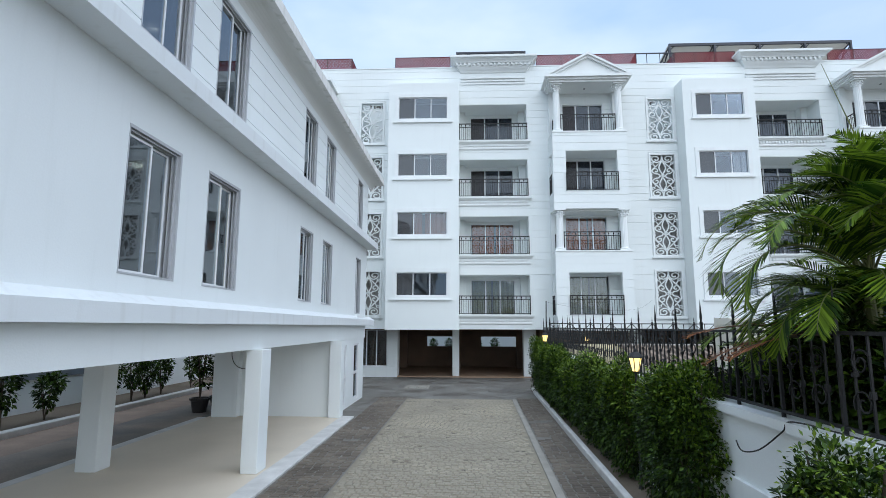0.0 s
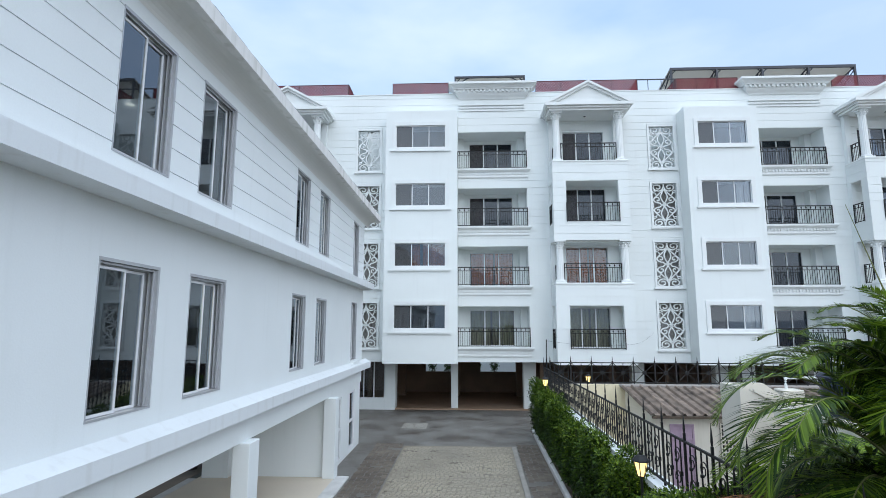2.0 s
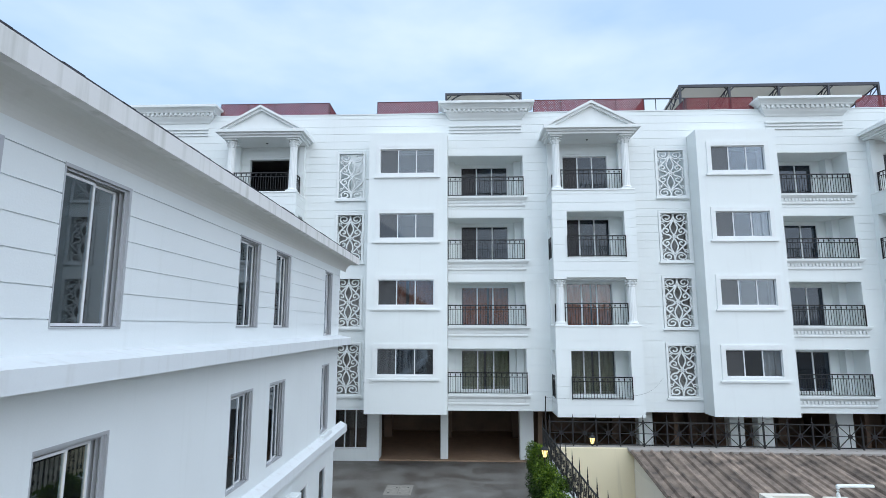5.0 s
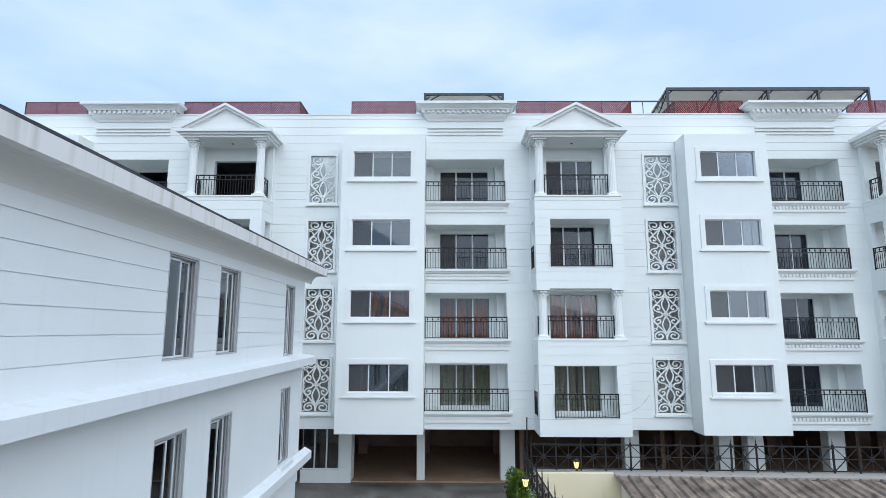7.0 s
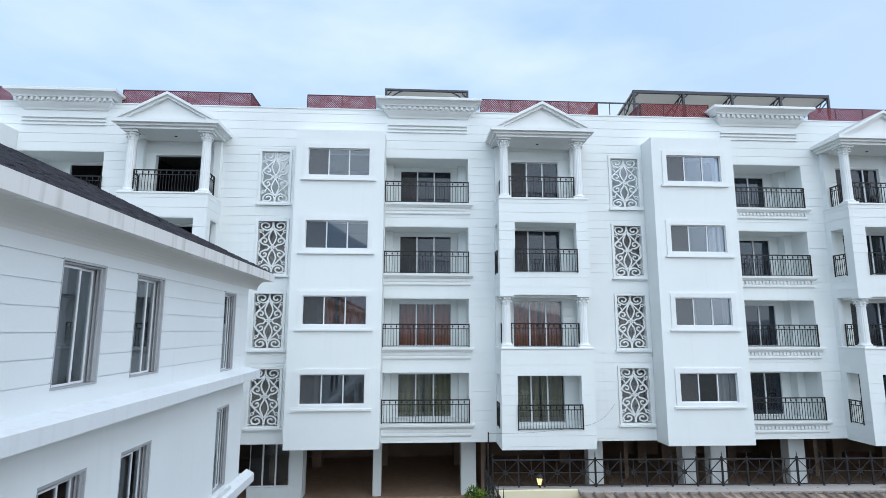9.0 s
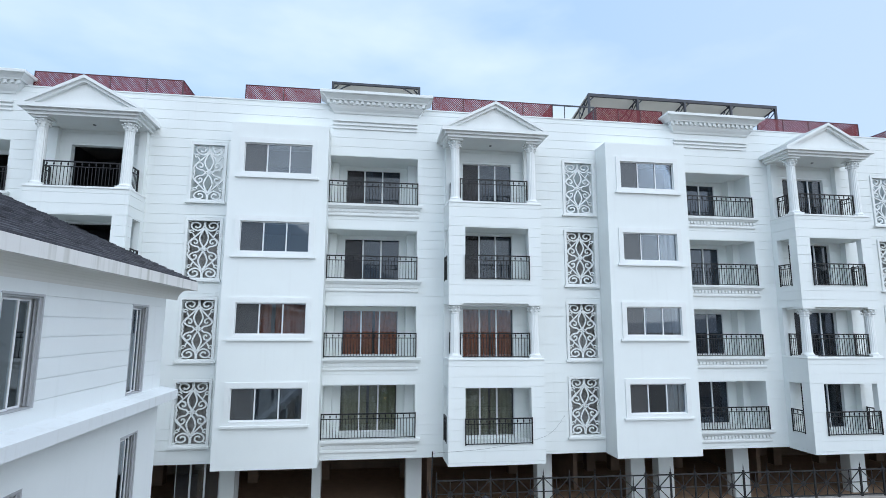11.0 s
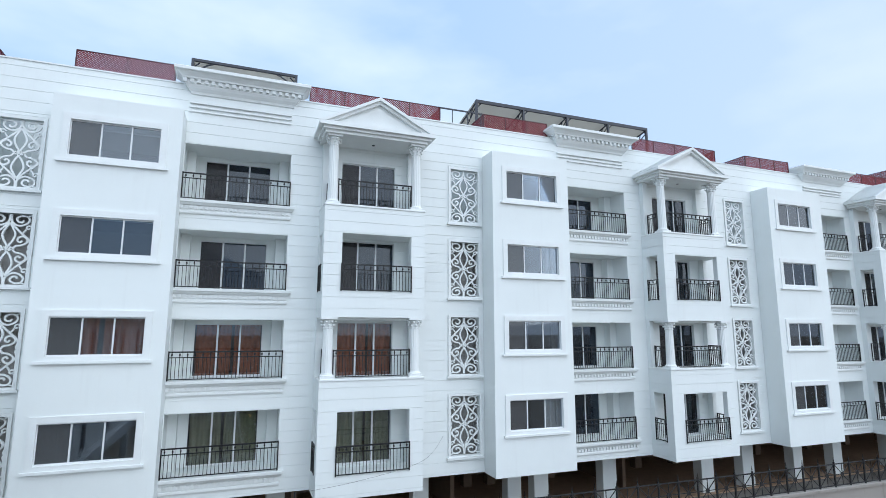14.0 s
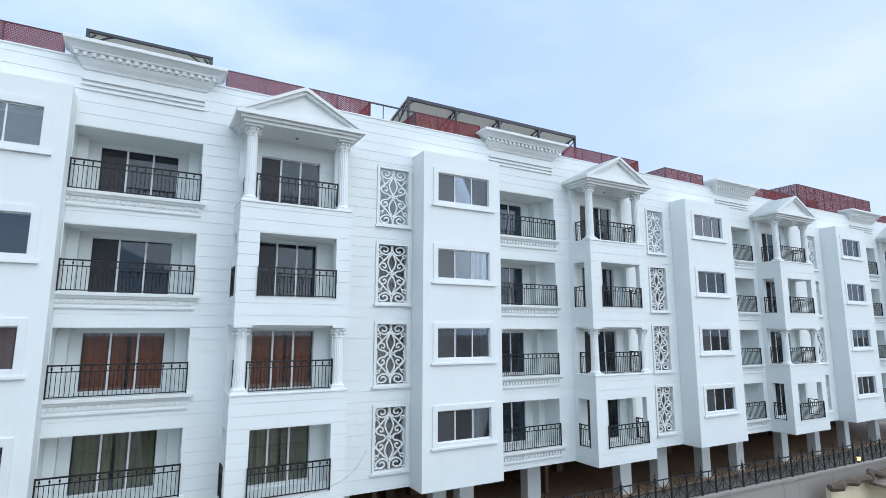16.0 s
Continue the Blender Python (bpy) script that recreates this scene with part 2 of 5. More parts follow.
M_PALM_DEAD = leaf_material("dry_palm_leaf", (0.36, 0.16, 0.06), (0.20, 0.07, 0.03), 0.7)
M_STEM = material("palm_stem", (0.17, 0.18, 0.06), 0.6, vary=0.3, scale=4)
M_BARK = material("brown_bark", (0.12, 0.09, 0.065), 0.9, vary=0.35, scale=8, bump=0.5)
M_POT = material("dark_plastic_pot", (0.035, 0.03, 0.028), 0.5, vary=0.2)
M_LAMP = emitter("warm_lamp_glass", (1.0, 0.72, 0.25), 1.0)
M_CEIL_LAMP = emitter("warm_room_lamp", (1.0, 0.85, 0.6), 60.0)
M_TANK = material("navy_plastic", (0.012, 0.022, 0.06), 0.45, vary=0.2)
M_REDPAVE = material("brown_paving", (0.30, 0.22, 0.17), 0.85, vary=0.3, scale=1.2, fine=30, bump=0.4)
M_SLATE = material("blue_grey_louvre", (0.22, 0.25, 0.29), 0.5, vary=0.15)
M_BLACK = material("black_cable", (0.012, 0.012, 0.012), 0.6, vary=0.1, bump=0)


# ---- mesh helpers ----
def mesh_of(name, bm, mat_):
    me = bpy.data.meshes.new(name)
    bm.normal_update()
    bm.to_mesh(me)
    bm.free()
    me.materials.append(mat_)
    return me


def attach(ob, parent):
    ob.parent = parent
    if parent.parent is None:
        ob.matrix_parent_inverse = parent.matrix_basis.inverted()
    return ob


def part(name, bm, mat_, parent, label="", kind=""):
    return tagged(attach(new(name, mesh_of(name, bm, mat_)), parent), label=label, kind=kind)


def share(name, me, parent, m=None, label=""):
    ob = attach(new(name, me), parent)
    ob.matrix_basis = m or Matrix()
    return tagged(ob, label=label)


def thing(name, at, label, category, group="", kind=""):
    ob = new(name)
    ob.empty_display_size = 0.2
    ob.matrix_basis = Matrix.Translation(at)
    return tagged(ob, label, category, group, kind)


def structure(name, bm, mat_, label, category=""):
    return tagged(new(name, mesh_of(name, bm, mat_)), label, category or name.split("_")[0], kind="structure")


def box(bm, x0, x1, y0, y1, z0, z1):
    v = [bm.verts.new((x, y, z)) for x in (x0, x1) for y in (y0, y1) for z in (z0, z1)]
    for f in ((0, 1, 3, 2), (4, 6, 7, 5), (0, 4, 5, 1), (2, 3, 7, 6), (0, 2, 6, 4), (1, 5, 7, 3)):
        bm.faces.new([v[i] for i in f])
    return v


def boxes(*rows):
    bm = bmesh.new()
    for r in rows:
        box(bm, *r)
    return bm


def soft_box(x0, x1, y0, y1, z0, z1, r=0.01):
    bm = boxes((x0, x1, y0, y1, z0, z1))
    bmesh.ops.recalc_face_normals(bm, faces=bm.faces)
    bmesh.ops.bevel(bm, geom=bm.edges[:], offset=r, segments=1, affect="EDGES")
    return bm


def grid_solid(bm, us, ws, d0, d1, filled, place):
    """A slab cut into cells: us and ws the cuts, filled(u, w) tells which cells are solid, d0 the front, d1 the back; place(u, d, w) gives the point."""
    us, ws = sorted(set(round(u, 4) for u in us)), sorted(set(round(w, 4) for w in ws))
    nu, nw = len(us) - 1, len(ws) - 1
    full = [[filled((us[i] + us[i + 1]) / 2, (ws[j] + ws[j + 1]) / 2) for j in range(nw)] for i in range(nu)]
    verts = {}

    def v(i, d, j):
        if (i, d, j) not in verts:
            verts[i, d, j] = bm.verts.new(place(us[i], d1 if d else d0, ws[j]))
        return verts[i, d, j]

    def at(i, j):
        return 0 <= i < nu and 0 <= j < nw and full[i][j]

    for i in range(nu):
        for j in range(nw):
            if not full[i][j]:
                continue
            bm.faces.new((v(i, 0, j), v(i + 1, 0, j), v(i + 1, 0, j + 1), v(i, 0, j + 1)))
            bm.faces.new((v(i, 1, j), v(i, 1, j + 1), v(i + 1, 1, j + 1), v(i + 1, 1, j)))
            if not at(i - 1, j):
                bm.faces.new((v(i, 0, j), v(i, 0, j + 1), v(i, 1, j + 1), v(i, 1, j)))
            if not at(i + 1, j):
                bm.faces.new((v(i + 1, 0, j), v(i + 1, 1, j), v(i + 1, 1, j + 1), v(i + 1, 0, j + 1)))
            if not at(i, j - 1):
                bm.faces.new((v(i, 0, j), v(i, 1, j), v(i + 1, 1, j), v(i + 1, 0, j)))
            if not at(i, j + 1):
                bm.faces.new((v(i, 0, j + 1), v(i + 1, 0, j + 1), v(i + 1, 1, j + 1), v(i, 1, j + 1)))


ALONG_X = lambda u, d, w: (u, d, w)
ALONG_Y = lambda u, d, w: (d, u, w)


def wall_slab(bm, u0, u1, w0, w1, d0, d1, holes, place, grooves=()):
    """A wall with openings (u0, u1, w0, w1) through it, and grooves (w0, w1) cut through the layer."""
    us, ws = [u0, u1], [w0, w1]
    for h in holes:
        us += [min(max(h[0], u0), u1), min(max(h[1], u0), u1)]
        ws += [min(max(h[2], w0), w1), min(max(h[3], w0), w1)]
    for g in grooves:
        if w0 < g[0] and g[1] < w1:
            ws += [g[0], g[1]]

    def filled(u, w):
        return not any(h[0] < u < h[1] and h[2] < w < h[3] for h in holes) and not any(g[0] < w < g[1] for g in grooves)

    grid_solid(bm, us, ws, d0, d1, filled, place)


def tube(bm, pts, r, sides=6, taper=None):
    """A round bar along points."""
    rings = []
    for i, p in enumerate(pts):
        p = Vector(p)
        d = (Vector(pts[min(i + 1, len(pts) - 1)]) - Vector(pts[max(i - 1, 0)])).normalized()
        side = d.cross(Vector((0, 0, 1)))
        side = side.normalized() if side.length > 1e-3 else Vector((1, 0, 0))
        up = side.cross(d)
        k = r * (taper(i / max(1, len(pts) - 1)) if taper else 1)
        rings.append([bm.verts.new(p + side * k * math.cos(2 * math.pi * a / sides) + up * k * math.sin(2 * math.pi * a / sides)) for a in range(sides)])
    for a, b in zip(rings, rings[1:]):
        for i in range(sides):
            bm.faces.new((a[i], a[(i + 1) % sides], b[(i + 1) % sides], b[i]))
    bm.faces.new(rings[0][::-1]), bm.faces.new(rings[-1])


def lathe(bm, profile, sides, cx=0.0, cy=0.0, flute=0.0):
    rings = []
    for r, z in profile:
        rings.append([bm.verts.new((cx + (r - (flute if k % 2 else 0)) * math.cos(2 * math.pi * k / sides), cy + (r - (flute if k % 2 else 0)) * math.sin(2 * math.pi * k / sides), z)) for k in range(sides)])
    for a, b in zip(rings, rings[1:]):
        for i in range(sides):
            bm.faces.new((a[i], a[(i + 1) % sides], b[(i + 1) % sides], b[i]))
    bm.faces.new(rings[0][::-1]), bm.faces.new(rings[-1])


def ribbon(bm, pts, width, y0, y1):
    """A flat bar in the x-z plane along points (x, z)."""
    rows = []
    for i, (x, z) in enumerate(pts):
        a, b = pts[max(i - 1, 0)], pts[min(i + 1, len(pts) - 1)]
        dx, dz = b[0] - a[0], b[1] - a[1]
        k = math.hypot(dx, dz) or 1
        nx, nz = -dz / k * width / 2, dx / k * width / 2
        rows.append([bm.verts.new(p) for p in ((x - nx, y0, z - nz), (x + nx, y0, z + nz), (x + nx, y1, z + nz), (x - nx, y1, z - nz))])
    for a, b in zip(rows, rows[1:]):
        for i in range(4):
            bm.faces.new((a[i], a[(i + 1) % 4], b[(i + 1) % 4], b[i]))
    bm.faces.new(rows[0]), bm.faces.new(rows[-1][::-1])


# ---- ground and setting ----
SWING = 0.028


def swing(bm):
    """Turns the north boundary slightly, the east end towards the yard."""
    for v in bm.verts:
        if v.co.y < 25:
            v.co.y -= (v.co.x - 3.3) * SWING
    return bm


def slant(bm, from_x, k, pivot=20.0):
    """Shears what lies beyond from_x, so that the drive narrows towards the street."""
    for v in bm.verts:
        if v.co.x > from_x:
            v.co.x += (v.co.y - pivot) * k
    return bm


ground = structure("ground", boxes((-900, 900, -900, 900, -1.6, -1.2)), M_EARTH, "bare brown earth reaching to the horizon", "ground")
driveway = structure("driveway", boxes((-40, 3.2, -20, 27.3, -1.2, 0.0)), M_ASPHALT, "dark grey paved driveway, worn and damp", "driveway")
structure("paving_north", boxes((-40, 80, 27.3, 60, -1.2, 0.0)), M_ASPHALT, "dark grey paving under the raised apartment block", "paving")
structure("paving_east", swing(boxes((3.2, 80, 23.25, 27.3, -1.2, 0.0))), M_ASPHALT, "dark grey paving in front of the apartment block", "paving")
structure("side_yard", boxes((-11.0, -7.86, -14, 23, -0.02, 0.008)), M_DUST, "dusty brown gravel track beside the parking floor", "ground")
bm = slant(boxes((-2.25, 1.60, -6.0, 20.2, -0.05, 0.020)), 0, 0.022)
sett_bed = structure("pavement", bm, M_JOINT, "strip of grey granite setts down the middle of the driveway", "pavement")
structure("floor", boxes((-7.6, -3.74, -14, 16.0, -0.02, 0.03)), M_BEIGE, "beige floor of the open parking level", "floor")
structure("cement_border", slant(boxes((1.61, 1.75, -6, 20.2, -0.05, 0.024)), 0, 0.022), M_CEMENT, "pale cement border of the granite setts", "border")
structure("kerb_inner", soft_box(-7.85, -7.6, -14, 15.7, -0.05, 0.035, 0.012), M_KERB, "white painted edging of the parking floor", "kerb")
structure("kerb_white", soft_box(-3.74, -3.36, -14, 16.1, -0.05, 0.045, 0.012), M_KERB, "white painted edging strip beside the driveway", "kerb")
structure("kerb", slant(soft_box(2.62, 2.74, -8, 23.1, -0.05, 0.14, 0.02), 0, 0.0216, 21.4), M_KERB, "low white painted kerb along the hedge", "kerb")
bed = structure("planting_bed", boxes((2.78, 3.1, -8, 23.1, -0.05, 0.06), (2.35, 2.779, -8, 8, -0.05, 0.058), (2.52, 2.779, 8, 15, -0.05, 0.058), (2.64, 2.779, 15, 23.1, -0.05, 0.058)), M_EARTH, "strip of bare soil under the hedge", "soil")

# boundary wall beside the drive, with coping and a plinth
bm = boxes((3.1, 3.3, -8, 23.2, -1.2, 1.66), (3.04, 3.36, -8, 23.2, 1.66, 1.76), (3.05, 3.1, -8, 23.2, -0.02, 0.95), (3.3, 3.38, -8, 23.2, 1.50, 1.66))
structure("wall_east", bm, M_WHITE_L, "white rendered boundary wall with coping and plinth", "wall")
bm = swing(boxes((3.3, 80, 23.1, 23.3, -1.2, 1.85), (3.3, 80, 23.04, 23.36, 1.85, 1.94)))
structure("wall_north", bm, M_CONCRETE, "grey-brown boundary wall under an iron fence", "wall")
wall_cream = structure("wall_cream", boxes((3.36, 6.6, 22.72, 22.90, -1.2, 1.95)), M_CREAM, "pale yellow rendered yard wall", "wall")

# west boundary beyond the open parking level
structure("wall_west", boxes((-13.2, -13.0, -14, 34, -0.05, 2.9)), M_WHITE_L, "white boundary wall beyond the parking level", "wall")
structure("pavement_west", boxes((-10.85, -9.5, -14, 30, -0.05, 0.01)), M_REDPAVE, "strip of brown paving along the boundary bed", "pavement")
structure("kerb_west", soft_box(-11.1, -10.85, -14, 30, -0.05, 0.17, 0.02), M_KERB, "white kerb of the planting bed", "kerb")
structure("planting_bed_west", boxes((-13.0, -11.1, -14, 30, -0.05, 0.10)), M_EARTH, "strip of soil along the boundary wall", "soil")
structure("wall_rear", boxes((-40, 80, 46, 46.2, -0.1, 1.9)), M_WHITE_L, "white boundary wall behind the apartment block", "wall")


# ---- apartment building ----
W, B, P, FL = 27.45, 26.45, 26.05, 3.075
SOFFIT, TOP = 2.52, 16.68
X0, X1 = -26.0, 62.0
DEEP = 6.0
MODULES = [
    dict(scr=(-20.9, -19.5), bay=(-19.2, -15.96), bal=(-15.9, -12.35), ped=(-10.90, -7.40)),
    dict(scr=(-5.84, -4.46), bay=(-4.10, -0.43), bal=(-0.41, 3.19), ped=(4.32, 8.00)),
    dict(scr=(9.50, 10.94), bay=(11.06, 14.67), bal=(14.75, 18.48), ped=(19.38, 23.02)),
    dict(scr=(24.80, 26.20), bay=(26.80, 30.72), bal=(30.85, 34.15), ped=(34.60, 38.30)),
    dict(scr=(40.3, 41.6), bay=(42.40, 46.40), bal=(46.6, 50.1), ped=(50.8, 54.6)),
]
block = thing("apartment_building", (18, W, 0), "white four-storey apartment block raised on columns, with balconies and pediments", "building")

GROOVES = [(2.62 + 0.3844 * k - 0.008, 2.62 + 0.3844 * k + 0.008) for k in range(60)]


holes = []
for i, m_ in enumerate(MODULES):
    (s0, s1), (y0, y1), (b0, b1), (p0, p1) = m_["scr"], m_["bay"], m_["bal"], m_["ped"]
    pc = (p0 + p1) / 2
    for f in range(4):
        z = FL * f
        holes.append((s0 + 0.1, s1 - 0.1, 3.21 + z, 5.48 + z))
        holes.append((b0, b1, 3.27 + z, 5.29 + z))
        holes.append((y0 + 0.25, y1 - 0.25, 3.2 + z, 5.45 + z))
        holes.append((pc - 1.05, pc + 1.05, 3.24 + z, 5.22 + z))
bm = bmesh.new()
wall_slab(bm, X0, X1, SOFFIT, TOP, W, W + 0.24, holes, ALONG_X)
part("wall", bm, M_WHITE, block, "white painted front wall")
bays = [m_["bay"] for m_ in MODULES]
bm = bmesh.new()
clad_holes = holes + [(y0 - 0.02, y1 + 0.02, 0, 15.40) for y0, y1 in bays] + [(m_["scr"][0] - 0.02, m_["scr"][1] + 0.02, 3.06 + FL * f, 5.60 + FL * f) for i, m_ in enumerate(MODULES) for f in range(4)]
wall_slab(bm, X0, X1, SOFFIT + 0.002, TOP - 0.09, W - 0.018, W - 0.001, clad_holes, ALONG_X, GROOVES)
part("cladding", bm, M_WHITE, block, "white horizontal boarding with narrow joints")
part("parapet_coping", boxes((X0, X1, W - 0.03, W + 0.3, TOP + 0.002, TOP + 0.05)), M_TRIM, block)
bm = bmesh.new()
roof_cuts = [(m_["scr"][0], m_["scr"][1], W + 0.26, W + 3.2) for m_ in MODULES]
wall_slab(bm, X0, X1, W + 0.25, 40.0, 15.75, 15.95, roof_cuts, lambda u, d, w: (u, w, d))
part("roof", bm, M_ROOF_BOUNCE, block, "flat concrete roof terrace")
rows = [(X0, X0 + 0.2, W + 0.245, 40, SOFFIT, TOP), (X1 - 0.2, X1, W + 0.245, 40, SOFFIT, TOP), (X0 + 0.2, X1 - 0.2, 39.8, 40, SOFFIT, TOP)]
part("side_wall", boxes(*rows), M_WHITE, block)
part("soffit", boxes((X0, X1, W + 0.002, 40, SOFFIT + 0.002, SOFFIT + 0.25)), M_BROWN, block, "brown underside above the parking level")
# room surfaces behind the glass, darkened by colour
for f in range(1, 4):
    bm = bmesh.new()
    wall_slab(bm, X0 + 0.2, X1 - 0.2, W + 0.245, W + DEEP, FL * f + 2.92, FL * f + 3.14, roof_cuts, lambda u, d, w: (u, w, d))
    part("floor_slab", bm, M_ROOM_DIM, block)
part("inner_wall", boxes((X0 + 0.2, X1 - 0.2, W + DEEP, W + DEEP + 0.15, SOFFIT + 0.3, 15.7)), M_ROOM_DIM, block)
rows = []
for m_ in MODULES:
    for x in (m_["scr"][0] - 0.14, m_["scr"][1] + 0.02, m_["bal"][0] - 0.14, m_["bal"][1] + 0.02, m_["ped"][1] + 0.3):
        rows.append((x, x + 0.12, W + 0.245, W + DEEP - 0.002, SOFFIT + 0.26, 15.74))
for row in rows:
    part("partition", boxes(row), M_ROOM_DIM, block)
rows = [(m_["scr"][0] - 0.015, m_["scr"][1] + 0.015, W + 3.2, W + 3.3, SOFFIT + 0.26, 16.3) for m_ in MODULES]
for m_ in MODULES:
    rows += [(m_["scr"][0] - 0.015, m_["scr"][0] - 0.003, W + 0.25, W + 3.198, SOFFIT + 0.26, 15.97), (m_["scr"][1] + 0.003, m_["scr"][1] + 0.015, W + 0.25, W + 3.198, SOFFIT + 0.26, 15.97)]
# white at the top storey; below it the shade is painted as grey
for x0, x1, y0, y1, z0, z1 in rows:
    part("shaft_wall", boxes((x0, x1, y0, y1, 12.18, z1)), M_WHITE, block, "inner wall of the open service shaft")
    part("shaft_wall", boxes((x0, x1, y0, y1, z0, 12.178)), M_SHAFT_SHADE, block, "lower inner wall of the service shaft, its shade put into a darker grey")
for m_ in MODULES:
    part("shaft_wall", boxes((m_["scr"][0] - 0.001, m_["scr"][1] + 0.001, W + 0.75, W + 0.85, SOFFIT + 0.26, 12.058)), M_SHAFT_SHADE, block, "lower inner wall of the service shaft, its shade put into a darker grey")
    # added slab, keeps daylight at the top storey from reaching the lower screens
    part("shaft_light_stop", boxes((m_["scr"][0] - 0.001, m_["scr"][1] + 0.001, W + 0.25, W + 3.199, 12.06, 12.17)), M_SHAFT_SHADE, block)


@functools.lru_cache(None)
def window_meshes(w, h, n):
    """Sliding window, origin at its lower left front corner: trim with sill, frame, and pane meshes."""
    trim, t = bmesh.new(), 0.20
    wall_slab(trim, 0, w, 0.06, h, -0.04, 0.0, [(t, w - t, t, h - t)], ALONG_X)
    sill = boxes((-0.08, w + 0.08, -0.09, 0.0, -0.02, 0.058))
    frame_, s = bmesh.new(), (w - 2 * t) / n
    wall_slab(frame_, t, w - t, t, h - t, 0.05, 0.12, [(t + s * k + 0.022, t + s * (k + 1) - 0.022, t + 0.045, h - t - 0.04) for k in range(n)], ALONG_X)
    panes = []
    for k in range(n):
        pane = bmesh.new()
        box(pane, t + s * k + 0.015, t + s * (k + 1) - 0.015, 0.078, 0.084, t + 0.03, h - t - 0.03)
        panes.append(mesh_of("pane", pane, M_GLASS if k else M_FLYSCREEN_W))
    return mesh_of("window_trim", trim, M_TRIM), mesh_of("window_sill", sill, M_TRIM), mesh_of("window_frame", frame_, M_ALU), panes


@functools.lru_cache(None)
def door_meshes(w, h, screened=True):
    frame_, s = bmesh.new(), w / 3
    wall_slab(frame_, 0, w, 0, h, 0.0, 0.08, [(s * k + (0.03 if k else 0.014), s * (k + 1) - (0.03 if k < 2 else 0.014), 0.045, h - 0.03) for k in range(3)], ALONG_X)
    panes = []
    for k in range(3):
        pane = bmesh.new()
        box(pane, s * k + 0.02, s * (k + 1) - 0.02, 0.036, 0.042, 0.04, h - 0.04)
        panes.append(mesh_of("pane", pane, M_GLASS_DOOR if not screened else M_GLASS_BLUE if k else M_FLYSCREEN))
    return mesh_of("sliding_door", frame_, M_ALU), panes


def curtain_mesh(w, h, mat_, seed):
    r = random.Random(seed)
    bm, cols, ph = bmesh.new(), max(12, int(w / 0.035)), r.random() * 6
    rows = []
    for k in range(cols + 1):
        x = w * k / cols
        d = 0.05 * math.sin(k * 0.95 + ph) + 0.02 * math.sin(k * 0.37 + ph)
        rows.append((bm.verts.new((x, d, 0)), bm.verts.new((x, d * 0.6, h))))
    gap = (0.44 + 0.1 * r.random()) * cols
    for k, (a, b) in enumerate(zip(rows, rows[1:])):
        if not gap < k < gap + 0.05 * cols:
            bm.faces.new((a[0], b[0], b[1], a[1]))
    return mesh_of("curtain", bm, mat_)


@functools.lru_cache(None)
def railing_meshes(w):
    """Iron balcony railing, origin at the lower left: rails with end posts, and balusters."""
    rails, bars = bmesh.new(), bmesh.new()
    for z, t in ((0.94, 0.045), (0.76, 0.03), (0.05, 0.03)):
        box(rails, 0, w, -t / 2, t / 2, z - t / 2, z + t / 2)
    for x in (0.0, w - 0.04):
        box(rails, x, x + 0.04, -0.022, 0.022, 0.0, 0.97)
    n = max(4, round(w / 0.118))
    for k in range(1, n):
        x = w * k / n
        box(bars, x - 0.009, x + 0.009, -0.009, 0.009, 0.05, 0.75)
        if k % 2:
            box(bars, x - 0.011, x + 0.011, -0.011, 0.011, 0.77, 0.93)
            box(bars, x - 0.025, x + 0.025, -0.012, 0.012, 0.82, 0.88)
    return mesh_of("balcony_railing", rails, M_IRON), mesh_of("balusters", bars, M_IRON)


def railing(w, at, parent, turn=0.0):
    rails, bars = railing_meshes(round(w, 2))
    ob = share("balcony_railing", rails, parent, Matrix.Translation(at) @ Matrix.Rotation(turn, 4, "Z"), "black wrought-iron railing")
    tagged(share("baluster_infill", bars, ob), kind="stuff")
    return ob


def dentil_bar(x0, x1, y, z, depth=0.10, size=0.10, gap=0.09, h=0.11):
    bm, x = bmesh.new(), x0
    while x + size < x1:
        box(bm, x, x + size, y - depth, y, z, z + h)
        x += size + gap
    return bm


def scroll(cx, cz, r, start, turns, wind, n=22, tail=()):
    """A spiral from its outer end inwards; tail: points before it."""
    pts = list(tail)
    for k in range(n + 1):
        q = k / n
        a, rr = start + wind * turns * 2 * math.pi * q, r * (1 - 0.78 * q)
        pts.append((cx + rr * math.cos(a), cz + rr * math.sin(a)))
    return pts


def smooth_line(pts, n=8):
    out = []
    for i in range(len(pts) - 1):
        p0, p1, p2, p3 = pts[max(i - 1, 0)], pts[i], pts[i + 1], pts[min(i + 2, len(pts) - 1)]
        for k in range(n):
            t = k / n
            out.append(tuple(0.5 * (2 * b + (c - a) * t + (2 * a - 5 * b + 4 * c - d) * t * t + (3 * b - a - 3 * c + d) * t ** 3) for a, b, c, d in zip(p0, p1, p2, p3)))
    return out + [tuple(pts[-1])]


